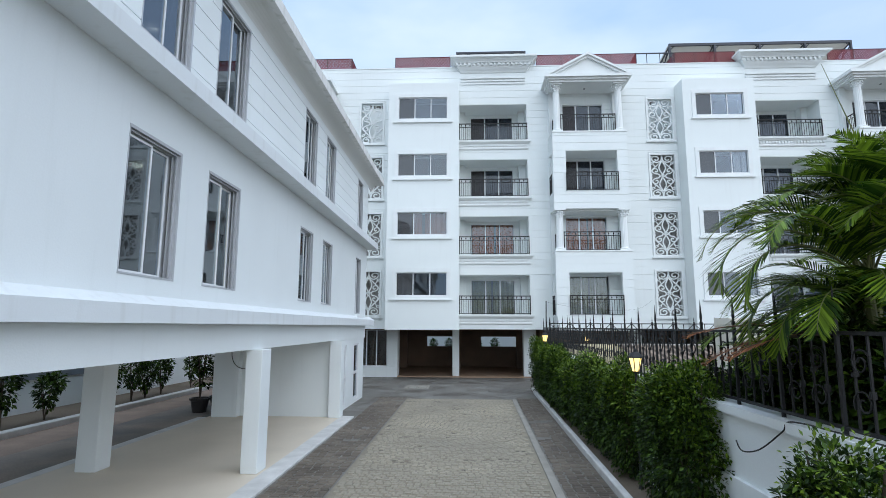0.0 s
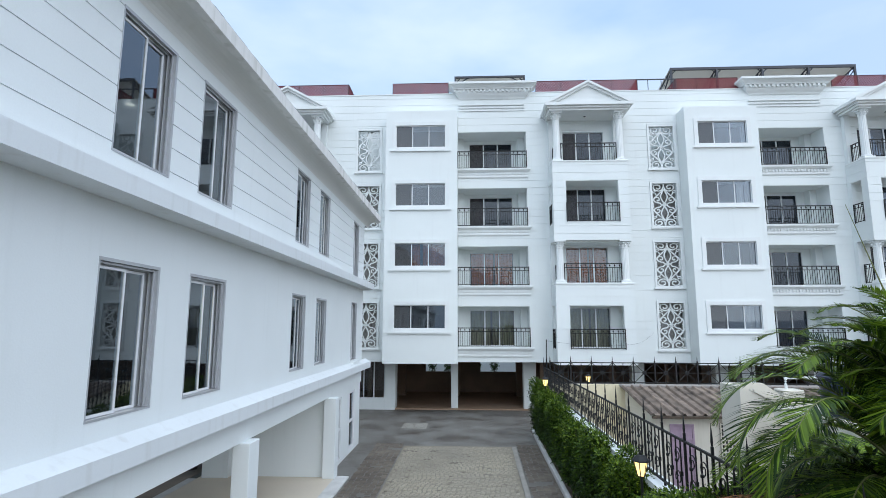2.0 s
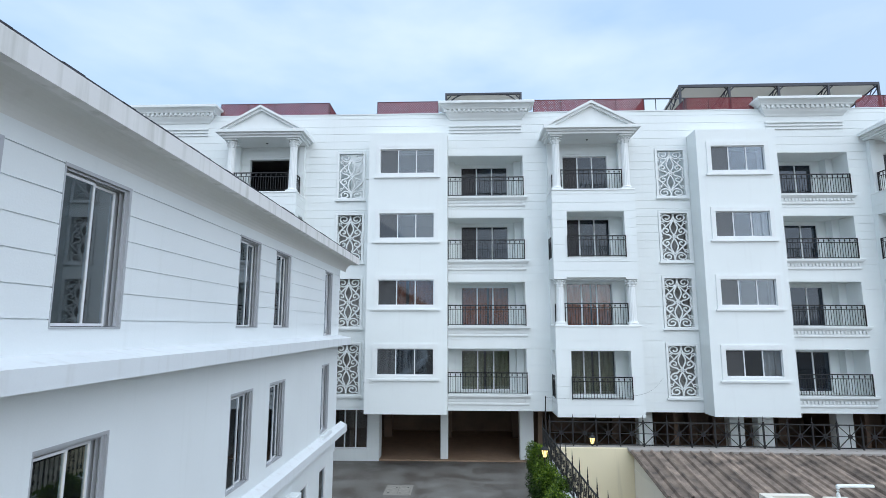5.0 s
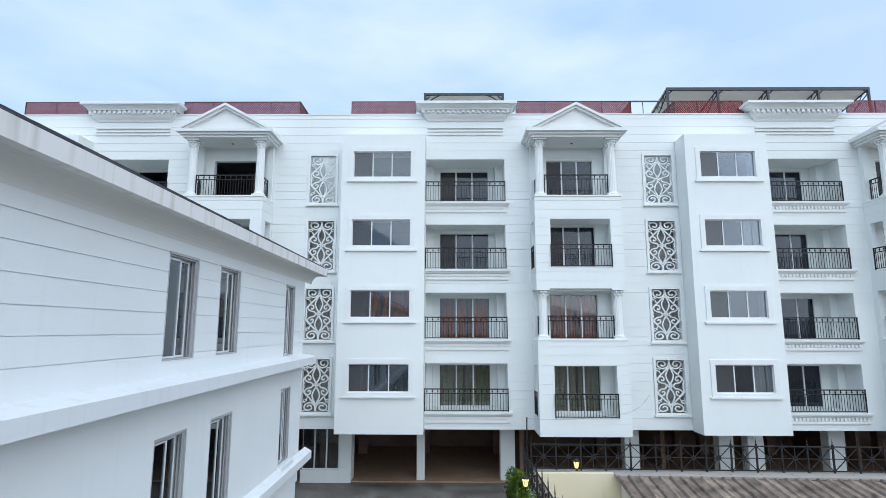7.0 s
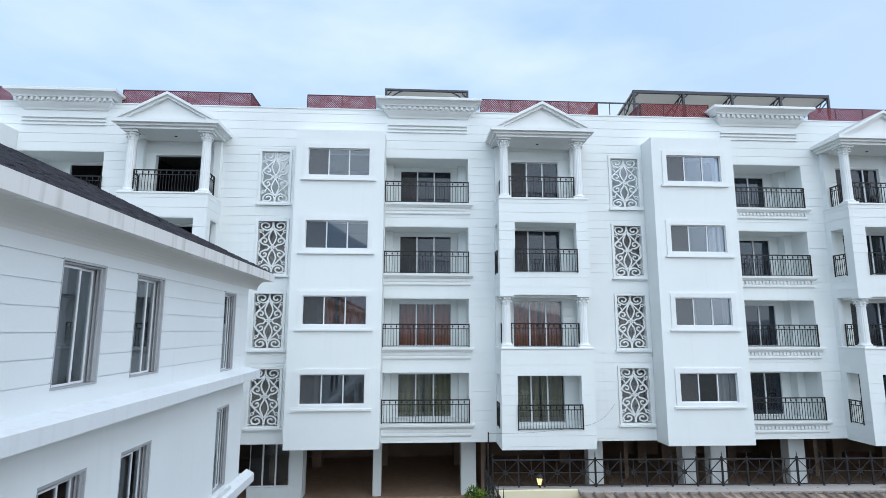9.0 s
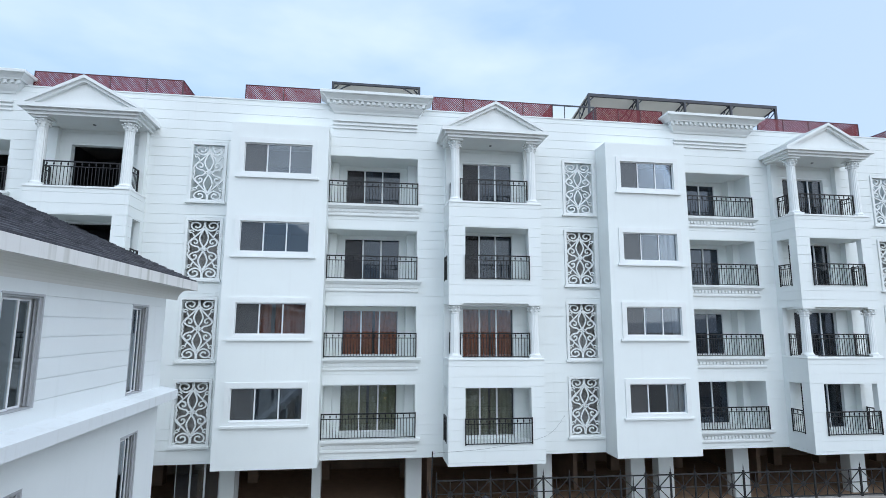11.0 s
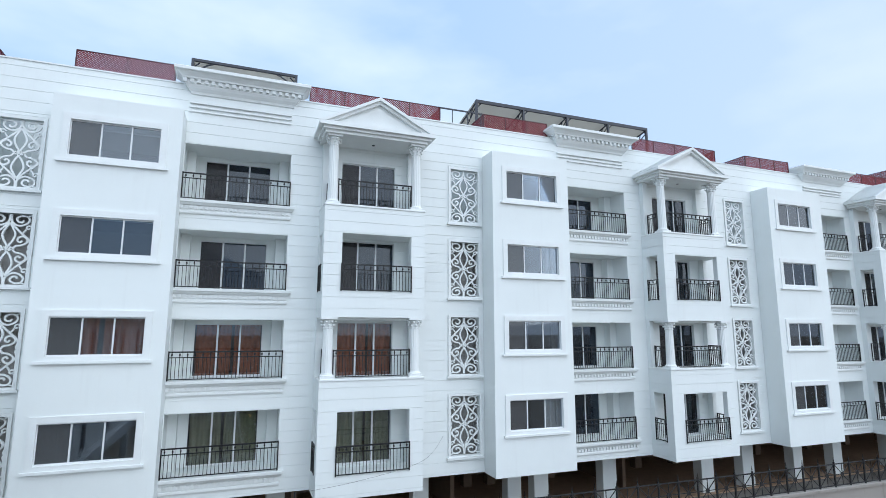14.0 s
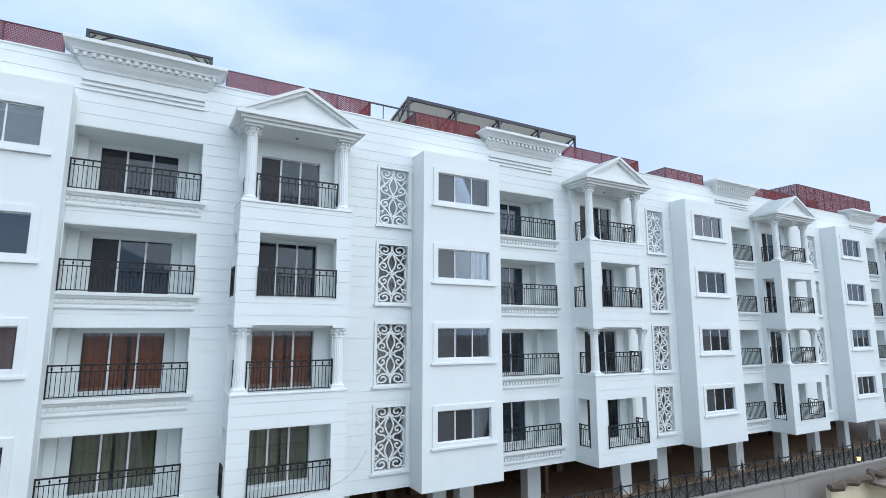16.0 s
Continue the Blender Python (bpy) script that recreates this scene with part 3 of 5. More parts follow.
def lattice_mesh(w, h):
    """Scrolled panel, origin at its lower left, mirrored about its upright axis."""
    bm, c = bmesh.new(), w / 2
    lines = []
    for s, v in ((1, 1), (-1, 1), (1, -1), (-1, -1)):
        def run(*pts, wide=0.05):
            lines.append((smooth_line([(c + s * x * w / 2, (0.5 + v * z) * h) for x, z in pts]), wide))
        # pointed lens, outer S, heart scroll, corner scroll from the stem, small ring
        run((0.0, 0.375), (0.10, 0.325), (0.24, 0.245), (0.27, 0.190), (0.18, 0.115), (0.05, 0.055), (0.0, 0.03), wide=0.05)
        run((0.03, 0.375), (0.28, 0.300), (0.56, 0.225), (0.84, 0.155), (0.96, 0.090), (0.90, 0.030), (0.97, 0.0), wide=0.05)
        run((0.24, 0.008), (0.36, 0.046), (0.58, 0.058), (0.80, 0.095), (0.82, 0.145), (0.64, 0.185), (0.44, 0.165), (0.40, 0.122), (0.52, 0.100), (0.60, 0.125), wide=0.05)
        run((0.02, 0.5), (0.03, 0.43), (0.12, 0.375), (0.40, 0.335), (0.70, 0.362), (0.84, 0.415), (0.74, 0.468), (0.48, 0.478), (0.28, 0.442), (0.34, 0.395), (0.52, 0.388), (0.58, 0.415), wide=0.052)
        run((0.58, 0.220), (0.66, 0.255), (0.73, 0.285), wide=0.042)
        lines.append((scroll(c + s * 0.83 * w / 2, (0.5 + v * 0.308) * h, 0.075 * w, 0, 1.0, 1, 14), 0.040))
        run((0.90, 0.335), (1.0, 0.340), wide=0.036)
        run((0.74, 0.468), (0.90, 0.488), (1.0, 0.488), wide=0.036)
    for x, z in ((0.15, 0.5), (-0.15, 0.5), (0.0, 0.527), (0.0, 0.473)):
        lines.append((scroll(c + x * w / 2, z * h, 0.052 * w, 0, 1.0, 1, 12), 0.036))
    for i, (pts, wide) in enumerate(lines):
        e = 0.0012 * (i % 9)
        ribbon(bm, pts, wide * 1.05, 0.0 - e, 0.05 + e)
    return mesh_of("lattice", bm, M_SCREEN)


LATTICE = {}


def lattice_screen(s0, s1, z0, z1):
    w, h = s1 - s0, z1 - z0
    t = 0.10
    bm = boxes((s0, s1, W - 0.07, W - 0.002, z1 - t, z1), (s0, s0 + t, W - 0.07, W - 0.002, z0 + t, z1 - t), (s1 - t, s1, W - 0.07, W - 0.002, z0 + t, z1 - t), (s0, s1, W - 0.07, W - 0.002, z0 + 0.03, z0 + t), (s0 - 0.06, s1 + 0.06, W - 0.13, W - 0.002, z0 - 0.05, z0 + 0.028))
    ob = part("lattice_screen", bm, M_TRIM, block, "white scrolled lattice panel in a moulded frame")
    key = (round(w, 2), round(h, 2))
    if key not in LATTICE:
        LATTICE[key] = lattice_mesh(w - 2 * t, h - 2 * t - 0.02)
    share("lattice", LATTICE[key], ob, Matrix.Translation((s0 + t, W + 0.06, z0 + t + 0.01)))


def column_meshes(h, r=0.185):
    shaft, cap, foot = bmesh.new(), bmesh.new(), bmesh.new()
    lathe(shaft, [(r * 1.04, 0.16), (r, 0.5), (r * 0.9, h - 0.38)], 32, flute=0.012)
    lathe(foot, [(r * 1.35, 0.07), (r * 1.38, 0.11), (r * 1.15, 0.14), (r * 1.08, 0.19)], 24)
    box(foot, -r * 1.35, r * 1.35, -r * 1.35, r * 1.35, 0.0, 0.068)
    lathe(cap, [(r * 0.98, h - 0.40), (r * 1.06, h - 0.37), (r * 0.95, h - 0.35), (r * 1.0, h - 0.22), (r * 1.3, h - 0.09)], 16, flute=0.022)
    for k in range(8):
        a = k * math.pi / 4
        for zz, rr in ((h - 0.27, 1.22), (h - 0.15, 1.38)):
            a2 = a + (0.39 if zz > h - 0.2 else 0)
            x, y = r * rr * math.cos(a2), r * rr * math.sin(a2)
            bmesh.ops.create_icosphere(cap, subdivisions=1, radius=0.045, matrix=Matrix.Translation((x, y, zz)))
    box(cap, -r * 1.5, r * 1.5, -r * 1.5, r * 1.5, h - 0.075, h)
    return mesh_of("column", shaft, M_TRIM), mesh_of("capital", cap, M_TRIM), mesh_of("column_base", foot, M_TRIM)


COLUMNS = {}


def column(x, y, z0, z1):
    key = round(z1 - z0, 2)
    if key not in COLUMNS:
        COLUMNS[key] = column_meshes(z1 - z0)
    a, b, c = COLUMNS[key]
    ob = share("column", a, block, Matrix.Translation((x, y, z0)), "fluted white column with leafy capital")
    share("capital", b, ob), share("column_base", c, ob)


def swept(x0, x1, y, back, rings):
    """A moulding lofted through rings (reach, z), returned at both ends."""
    bm, rows = bmesh.new(), []
    for o, z in rings:
        rows.append([bm.verts.new(q) for q in ((x0 - o, y - o, z), (x1 + o, y - o, z), (x1 + o, back, z), (x0 - o, back, z))])
    for a, b in zip(rows, rows[1:]):
        for k in range(4):
            bm.faces.new((a[k], a[(k + 1) % 4], b[(k + 1) % 4], b[k]))
    bm.faces.new(rows[0][::-1]), bm.faces.new(rows[-1])
    return bm


def sliding_door(x, y, z, w, h, curtain=None, seed=0):
    frame_, panes = door_meshes(round(w, 2), round(h, 2), not curtain)
    ob = share("sliding_door", frame_, block, Matrix.Translation((x, y, z)), "three-panel sliding glass door in white frame")
    for me in panes:
        share("pane", me, ob).visible_shadow = False
    if curtain:
        share("curtain", curtain_mesh(w - 0.1, h - 0.05, curtain, seed), ob, Matrix.Translation((0.05, 0.16, 0.03)), "pleated curtain behind the glass")


def bay(i, y0, y1):
    bm = bmesh.new()
    w = 2.93 if i == 1 else 2.80
    a = y0 + (0.33 if i == 1 else 0.43)
    wins = [(a, a + w, 3.96 + FL * f, 5.53 + FL * f) for f in range(4)]
    wall_slab(bm, y0, y1, SOFFIT - 0.03, 15.36, B, B + 0.15, [(u0 + 0.2, u1 - 0.2, w0 + 0.2, w1 - 0.2) for u0, u1, w0, w1 in wins], ALONG_X)
    box(bm, y0, y0 + 0.15, B + 0.15, W - 0.001, SOFFIT - 0.03, 15.36), box(bm, y1 - 0.15, y1, B + 0.15, W - 0.001, SOFFIT - 0.03, 15.36)
    box(bm, y0 + 0.15, y1 - 0.15, B + 0.15, W - 0.001, SOFFIT - 0.03, SOFFIT + 0.2), box(bm, y0 + 0.15, y1 - 0.15, B + 0.15, W - 0.001, 15.2, 15.36)
    part("bay", bm, M_WHITE, block, "smooth white projecting window bay")
    for f, (u0, u1, w0, w1) in enumerate(wins):
        trim, sill, frame_, panes = window_meshes(round(w, 2), 1.57, 3)
        ob = share("window", trim, block, Matrix.Translation((u0, B, w0)), "three-light sliding window with raised white surround")
        share("window_frame", frame_, ob), share("window_sill", sill, ob)
        for me in panes:
            share("pane", me, ob).visible_shadow = False
        mat_ = {(1, 1): M_CURTAIN_RED, (2, 0): M_CURTAIN_WHITE, (2, 2): M_CURTAIN_WHITE, (3, 2): M_CURTAIN_WHITE}.get((i, f), M_CURTAIN_GREY)
        span = {(1, 0): (0.2, 0.85), (2, 1): (0.2, 1.0), (2, 0): (1.9, 0.8), (2, 2): (1.95, 0.75)}.get((i, f), (0.2, w - 0.4))
        if (i, f) in ((1, 1), (1, 0), (2, 1), (2, 0), (2, 2), (3, 0), (3, 2)):
            share("curtain", curtain_mesh(span[1], 1.2, mat_, 10 * i + f), ob, Matrix.Translation((span[0], 0.22, 0.18)))


def balcony(i, f, b0, b1):
    z = FL * f + 3.27
    d = W + 1.45
    bm = bmesh.new()
    dx = b0 + (0.62 if i != 0 else 1.3)
    dw, dh = 2.33, 1.88
    wall_slab(bm, b0, b1, z, z + 2.03, d, d + 0.1, [(dx, dx + dw, z - 1, z + dh)], ALONG_X)
    ob = part("balcony", bm, M_WHITE, block, "recessed white balcony")
    for name, row in (("side_wall", (b0 - 0.019, b0 - 0.002, W + 0.245, d + 0.1, z - 0.02, z + 2.05)), ("side_wall", (b1 + 0.002, b1 + 0.019, W + 0.245, d + 0.1, z - 0.02, z + 2.05)), ("ceiling", (b0, b1, W + 0.245, d + 0.1, z + 2.032, z + 2.09)), ("floor", (b0, b1, W + 0.245, d + 0.1, z - 0.022, z - 0.002)), ("pier", (b1 - 0.35, b1 - 0.002, d - 0.45, d - 0.002, z, z + 2.03)), ("pier", (b0 + 0.002, b0 + 0.3, d - 0.45, d - 0.002, z, z + 2.03))):
        part(name, boxes(row), M_WHITE, ob)
    rings = [(0.06, z - 0.50), (0.08, z - 0.46), (0.08, z - 0.40), (0.05, z - 0.37)]
    ledge = part("ledge", swept(b0, b1, W, W - 0.018, rings), M_TRIM, ob, "moulded ledge with dentils")
    part("dentil_bed", swept(b0, b1, W, W - 0.018, [(0.05, z - 0.368), (0.05, z - 0.20)]), M_TRIM, ob)
    part("ledge_slab", swept(b0, b1, W, W - 0.018, [(0.10, z - 0.198), (0.15, z - 0.13), (0.19, z - 0.10), (0.20, z - 0.012), (0.19, z - 0.002)]), M_TRIM, ob)
    part("dentil_course", dentil_bar(b0 - 0.02, b1 + 0.02, W - 0.051, z - 0.33, 0.06, 0.085, 0.075, 0.11), M_TRIM, ob, kind="stuff")
    mat_ = {(1, 0): M_CURTAIN_OLIVE, (1, 1): M_CURTAIN_RED}.get((i, f))
    if i:
        sliding_door(dx, d + 0.02, z, dw, dh, mat_, i * 7 + f)
    railing(b1 - b0 + 0.04, (b0 - 0.02, W - 0.06, z), ob)


def portico(i, p0, p1):
    """Projecting balcony stack with columns and a pediment."""
    z = [FL * f for f in range(4)]
    o0, o1 = p0 + 0.63, p1 - 0.50
    bm = bmesh.new()
    front = [(o0, o1, 3.24, 5.28), (p0 - 1, p1 + 1, 6.36, 8.46), (o0, o1, 3.24 + z[2], 5.28 + z[2])]
    wall_slab(bm, p0, p1, SOFFIT - 0.03, 12.42, P + 0.018, P + 0.24, front, ALONG_X)
    side = [(P + 0.42, W - 0.3, 3.24, 5.28), (P - 1, W - 0.26, 6.36, 8.46), (P + 0.42, W - 0.3, 3.24 + z[2], 5.28 + z[2])]
    for x0, x1 in ((p0, p0 + 0.2), (p1 - 0.2, p1)):
        wall_slab(bm, P + 0.24, W - 0.019, SOFFIT - 0.03, 12.42, x0, x1, side, ALONG_Y)
    for f in range(4):
        part("floor", boxes((p0 + 0.2, p1 - 0.2, P + 0.24, W - 0.019, 3.0 + z[f], 3.17 + z[f])), M_WHITE, block)
        if f < 3:
            part("ceiling", boxes((p0 + 0.2, p1 - 0.2, P + 0.24, W - 0.019, 5.3 + z[f], 5.4 + z[f])), M_WHITE, block)
    part("soffit", boxes((p0 + 0.2, p1 - 0.2, P + 0.24, W - 0.019, SOFFIT - 0.03, SOFFIT + 0.1)), M_WHITE, block)
    for x in (p1 - 0.3, p0 + 0.02):
        part("pilaster", boxes((x, x + 0.28, W - 0.25, W - 0.019, 12.42, 15.04)), M_WHITE, block)
    spot = bmesh.new()
    lathe(spot, [(0.05, 15.03), (0.06, 15.051)], 12, (p0 + p1) / 2, P + 0.75)
    part("ceiling_spot", spot, M_STEEL, block)
    part("balcony_tower", bm, M_WHITE, block, "projecting white balcony tower")
    bm = bmesh.new()
    wall_slab(bm, p0 - 0.016, p1 + 0.016, SOFFIT - 0.028, 12.40, P, P + 0.016, front, ALONG_X, GROOVES)
    for x0, x1 in ((p0 - 0.016, p0 - 0.001), (p1 + 0.001, p1 + 0.016)):
        wall_slab(bm, P + 0.018, W - 0.02, SOFFIT - 0.028, 12.40, x0, x1, side, ALONG_Y, GROOVES)
    part("cladding", bm, M_WHITE, block)
    for zz in (6.30, 12.40):
        part("ledge", soft_box(p0 - 0.03, p1 + 0.03, P - 0.03, W - 0.02, zz, zz + 0.075, 0.012), M_TRIM, block)
    pc = (p0 + p1) / 2
    for z0, z1 in ((6.376, 8.46), (12.476, 15.05)):
        column(p0 + 0.27, P + 0.27, z0, z1), column(p1 - 0.27, P + 0.27, z0, z1)
    # pediment: stepped cornice, gable with raking mouldings
    bm = boxes((p0 - 0.10, p1 + 0.10, P - 0.10, W - 0.02, 15.052, 15.16), (p0 - 0.20, p1 + 0.20, P - 0.20, W - 0.02, 15.16, 15.26), (p0 - 0.34, p1 + 0.34, P - 0.32, W - 0.02, 15.26, 15.40))
    ob = part("pediment", bm, M_TRIM, block, "white triangular pediment with stepped cornice")
    e0, e1, tip = p0 - 0.34, p1 + 0.34, 16.56

    def gable(bm, a0, a1, zb, zt, ya, yb):
        c_ = (a0 + a1) / 2
        v = [bm.verts.new(q) for q in ((a0, ya, zb), (a1, ya, zb), (c_, ya, zt), (a0, yb, zb), (a1, yb, zb), (c_, yb, zt))]
        for f_ in ((0, 1, 2), (5, 4, 3), (0, 3, 4, 1), (1, 4, 5, 2), (2, 5, 3, 0)):
            bm.faces.new([v[k] for k in f_])
    bm = bmesh.new()
    gable(bm, e0 + 0.15, e1 - 0.15, 15.402, tip - 0.12, P - 0.10, W - 0.02)
    part("tympanum", bm, M_TRIM, ob)
    bm = bmesh.new()
    k = (tip - 15.402) / ((e1 - e0) / 2)
    for sgn, a in ((1, e0), (-1, e1)):
        for t_, ya in ((0.12, P - 0.32), (0.24, P - 0.23)):
            q = [(a, 15.404), (pc, tip), (pc, tip - t_), (a + sgn * t_ / k, 15.404)]
            vs = [bm.verts.new((x, y, zz)) for y in (ya, W - 0.02) for x, zz in q]
            for f_ in ((0, 1, 2, 3), (7, 6, 5, 4), (0, 4, 5, 1), (1, 5, 6, 2), (2, 6, 7, 3), (3, 7, 4, 0)):
                bm.faces.new([vs[n_] for n_ in f_])
    part("raking_cornice", bm, M_TRIM, ob)
    for f in range(4):
        mat_ = {(1, 0): M_CURTAIN_OLIVE, (1, 1): M_CURTAIN_RED}.get((i, f))
        if i:
            sliding_door(pc - 1.05, W + 0.08, 3.24 + z[f], 2.1, 1.98, mat_, 100 + i * 7 + f)
        if f in (0, 2):
            railing(o1 - o0 + 0.04, (o0 - 0.02, P - 0.03, 3.22 + z[f]), block)
            yl = W - 0.3 - (P + 0.42)
            railing(yl, (p0 - 0.02, P + 0.42, 3.22 + z[f]), block, math.pi / 2), railing(yl, (p1 + 0.02, P + 0.42, 3.22 + z[f]), block, math.pi / 2)
        else:
            zf = 6.376 if f == 1 else 12.476
            railing(p1 - p0 - 0.9, (p0 + 0.45, P + 0.2, zf), block)
            for x in (p0 + 0.2, p1 - 0.2):
                railing(W - P - 0.75, (x, P + 0.47, zf), block, math.pi / 2)


def roof_cornice(i, b0, b1):
    c0, c1 = b0 - 0.42, b1 + 0.50
    u = -0.08
    ob = part("roof_cornice", swept(c0 + 0.55, c1 - 0.55, W, W + 0.4, [(0.58, 17.07 + u), (0.61, 17.09 + u), (0.61, 17.19 + u), (0.58, 17.21 + u)]), M_TRIM, block, "deep white moulded cornice with dentils above the parapet")
    for rings in ([(0.06, 16.42), (0.10, 16.50), (0.19, 16.60), (0.24, 16.68), (0.25, 16.72)], [(0.27, 16.722), (0.27, 16.87)], [(0.37, 16.872), (0.39, 16.93), (0.46, 17.0), (0.55, 17.068)]):
        part("moulding", swept(c0 + 0.55, c1 - 0.55, W, W + 0.4, [(o, z + u) for o, z in rings]), M_TRIM, ob)
    part("dentil_course", dentil_bar(c0 + 0.22, c1 - 0.18, W - 0.271, 16.745 + u, 0.085, 0.12, 0.11, 0.12), M_TRIM, ob, kind="stuff")
    part("band_moulding", boxes(*[(b0 + 0.05, b1 - 0.05, W - 0.07 - 0.02 * k, W - 0.02, 15.68 + 0.155 * k, 15.75 + 0.155 * k) for k in range(3)]), M_TRIM, ob)


for i, m_ in enumerate(MODULES):
    bay(i, *m_["bay"])
    for f in range(4):
        balcony(i, f, *m_["bal"])
        lattice_screen(*m_["scr"], 3.13 + FL * f, 5.56 + FL * f)
    portico(i, *m_["ped"])
    roof_cornice(i, *m_["bal"])

# columns of the parking level, floor and what stands in it
COLUMN_LINE = ((-24, 0.3), (-20, 0.3), (-16, 0.3), (-12, 0.3), (-8.4, 0.3), (-4.05, 0.32), (-0.64, 0.18), (3.30, 0.33), (8.92, 0.33), (13.17, 0.33), (14.5, 0.36), (18.15, 0.38), (24.1, 0.40), (26.9, 0.40), (30.6, 0.36), (33.8, 0.36), (38.6, 0.36), (42.5, 0.3), (46.5, 0.3), (51, 0.3), (56, 0.3))
for x, r_ in COLUMN_LINE:
    # front columns are white, the rear row takes the garage brown
    part("support_column", soft_box(x - r_, x + r_, 28.95, 29.5, 0.0, SOFFIT, 0.015), M_WHITE, block)
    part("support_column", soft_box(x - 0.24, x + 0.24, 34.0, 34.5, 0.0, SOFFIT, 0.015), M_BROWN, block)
part("garage_floor", boxes((X0, X1, 28.75, 40.5, 0.0, 0.06)), M_TILE, block, "brown tiled parking floor")
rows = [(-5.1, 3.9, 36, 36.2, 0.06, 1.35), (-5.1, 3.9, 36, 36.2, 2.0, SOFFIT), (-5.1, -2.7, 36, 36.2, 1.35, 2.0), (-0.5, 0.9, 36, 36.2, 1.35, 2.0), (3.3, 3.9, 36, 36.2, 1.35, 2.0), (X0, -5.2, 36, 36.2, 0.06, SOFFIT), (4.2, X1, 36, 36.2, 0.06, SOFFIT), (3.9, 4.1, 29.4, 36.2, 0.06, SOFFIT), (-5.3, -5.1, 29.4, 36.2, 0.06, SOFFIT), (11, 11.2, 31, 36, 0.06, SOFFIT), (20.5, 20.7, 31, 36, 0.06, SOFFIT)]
part("garage_wall", boxes(*rows), M_BROWN, block, "brown rear wall of the parking level")
part("low_wall", boxes((-6.0, -3.74, 28.65, 28.94, 0.0, 0.55), (-4.30, -3.74, 28.70, 28.94, 0.55, SOFFIT)), M_WHITE, block, "white frame of the ground-floor window")
frame_, panes = door_meshes(1.62, 1.92, False)
ob = share("window", frame_, block, Matrix.Translation((-5.95, 28.75, 0.55)), "tall dark ground-floor window")
for me in panes:
    share("pane", me, ob)


# inspection cover let into the paving before the block
cover = thing("inspection_cover", (-2.25, 24.2, 0.0), "worn pale steel inspection cover flush with the paving", "cover")
part("cover_frame", boxes((-2.78, -1.72, 23.55, 23.63, 0.0, 0.010), (-2.78, -1.72, 24.75, 24.83, 0.0, 0.010), (-2.78, -2.70, 23.63, 24.75, 0.0, 0.010), (-1.80, -1.72, 23.63, 24.75, 0.0, 0.010)), M_CEMENT, cover)
part("plate", soft_box(-2.69, -2.26, 23.64, 24.74, 0.0, 0.014, 0.004), M_COVER, cover)
part("plate", soft_box(-2.24, -1.81, 23.64, 24.74, 0.0, 0.014, 0.004), M_COVER, cover)
for x, y in ((-2.6, 23.8), (-2.35, 24.5), (-2.15, 23.8), (-1.9, 24.5)):
    bm = bmesh.new()
    lathe(bm, [(0.035, 0.0), (0.035, 0.02), (0.001, 0.021)], 10, x, y)
    part("lifting_eye", bm, M_IRON, cover)


# ---- roof terrace: maroon mesh screens, rail and canopies ----
def mesh_screen(x0, x1, y=W + 0.18, z0=TOP + 0.05, h=0.69, back=0.0, back_at=None):
    ob = thing("mesh_screen", (x0, y, z0), "maroon diamond-mesh screen in a dark frame on the roof parapet", "screen", "roof mesh screens")
    spans = [((x0, y), (x1, y))]
    if back:
        xb = x1 if back_at != "left" else x0
        spans.append(((xb, y), (xb, y + back)))
    for (ax, ay), (bx, by) in spans:
        length = math.hypot(bx - ax, by - ay)
        place = Matrix.Translation((ax, ay, z0)) @ Matrix.Rotation(math.atan2(by - ay, bx - ax), 4, "Z")
        frame_ = bmesh.new()
        for z in (0.012, h) if h < 1 else (0.012, h - 1.0, h - 0.5, h):
            box(frame_, 0, length, -0.02, 0.02, z - 0.012, z + 0.012)
        n = max(1, round(length / 1.25))
        for k in range(n + 1):
            box(frame_, length * k / n - 0.018, length * k / n + 0.018, -0.022, 0.022, 0, h)
        net = bmesh.new()
        p_, wide = 0.085, 0.034
        k = -h
        while k < length:
            for sgn in (1, -1):
                q = []
                for (t0, z) in ((max(0.0, -k), None), (min(h, length - k), None)):
                    q.append((k + t0, t0 if sgn > 0 else h - t0))
                if q[1][0] > q[0][0] + 0.01:
                    ribbon(net, q, wide, -0.003 + 0.004 * sgn, 0.003 + 0.004 * sgn)
            k += p_
        frame_.transform(place), net.transform(place)
        part("frame", frame_, M_RED_DARK, ob), part("mesh", net, M_RED, ob, kind="stuff")


mesh_screen(-19.5, -16.5)
mesh_screen(-11.9, -6.40, back=2.2)
mesh_screen(-3.95, -0.92)
mesh_screen(3.80, 9.20, back=1.8)
mesh_screen(11.25, 14.45, back=2.5, back_at="left")
mesh_screen(19.3, 24.7, back=1.8)
mesh_screen(26.9, 30.2, back=2.5, back_at="left")
mesh_screen(35.2, 43.0, back=1.8)
mesh_screen(42.4, 53.2, y=28.6, z0=15.96, h=2.88, back=2.4, back_at="left")
mesh_screen(51.5, 57.0)
rail = thing("terrace_rail", (9.6, W + 0.16, TOP + 0.05), "thin dark metal rail on the roof parapet", "railing")
part("top_rail", boxes((9.18, 11.18, W + 0.14, W + 0.18, TOP + 0.69, TOP + 0.75)), M_STEEL, rail)
for x in (9.75, 10.45, 11.1):
    part("post", boxes((x, x + 0.03, W + 0.145, W + 0.175, TOP + 0.05, TOP + 0.69)), M_STEEL, rail)


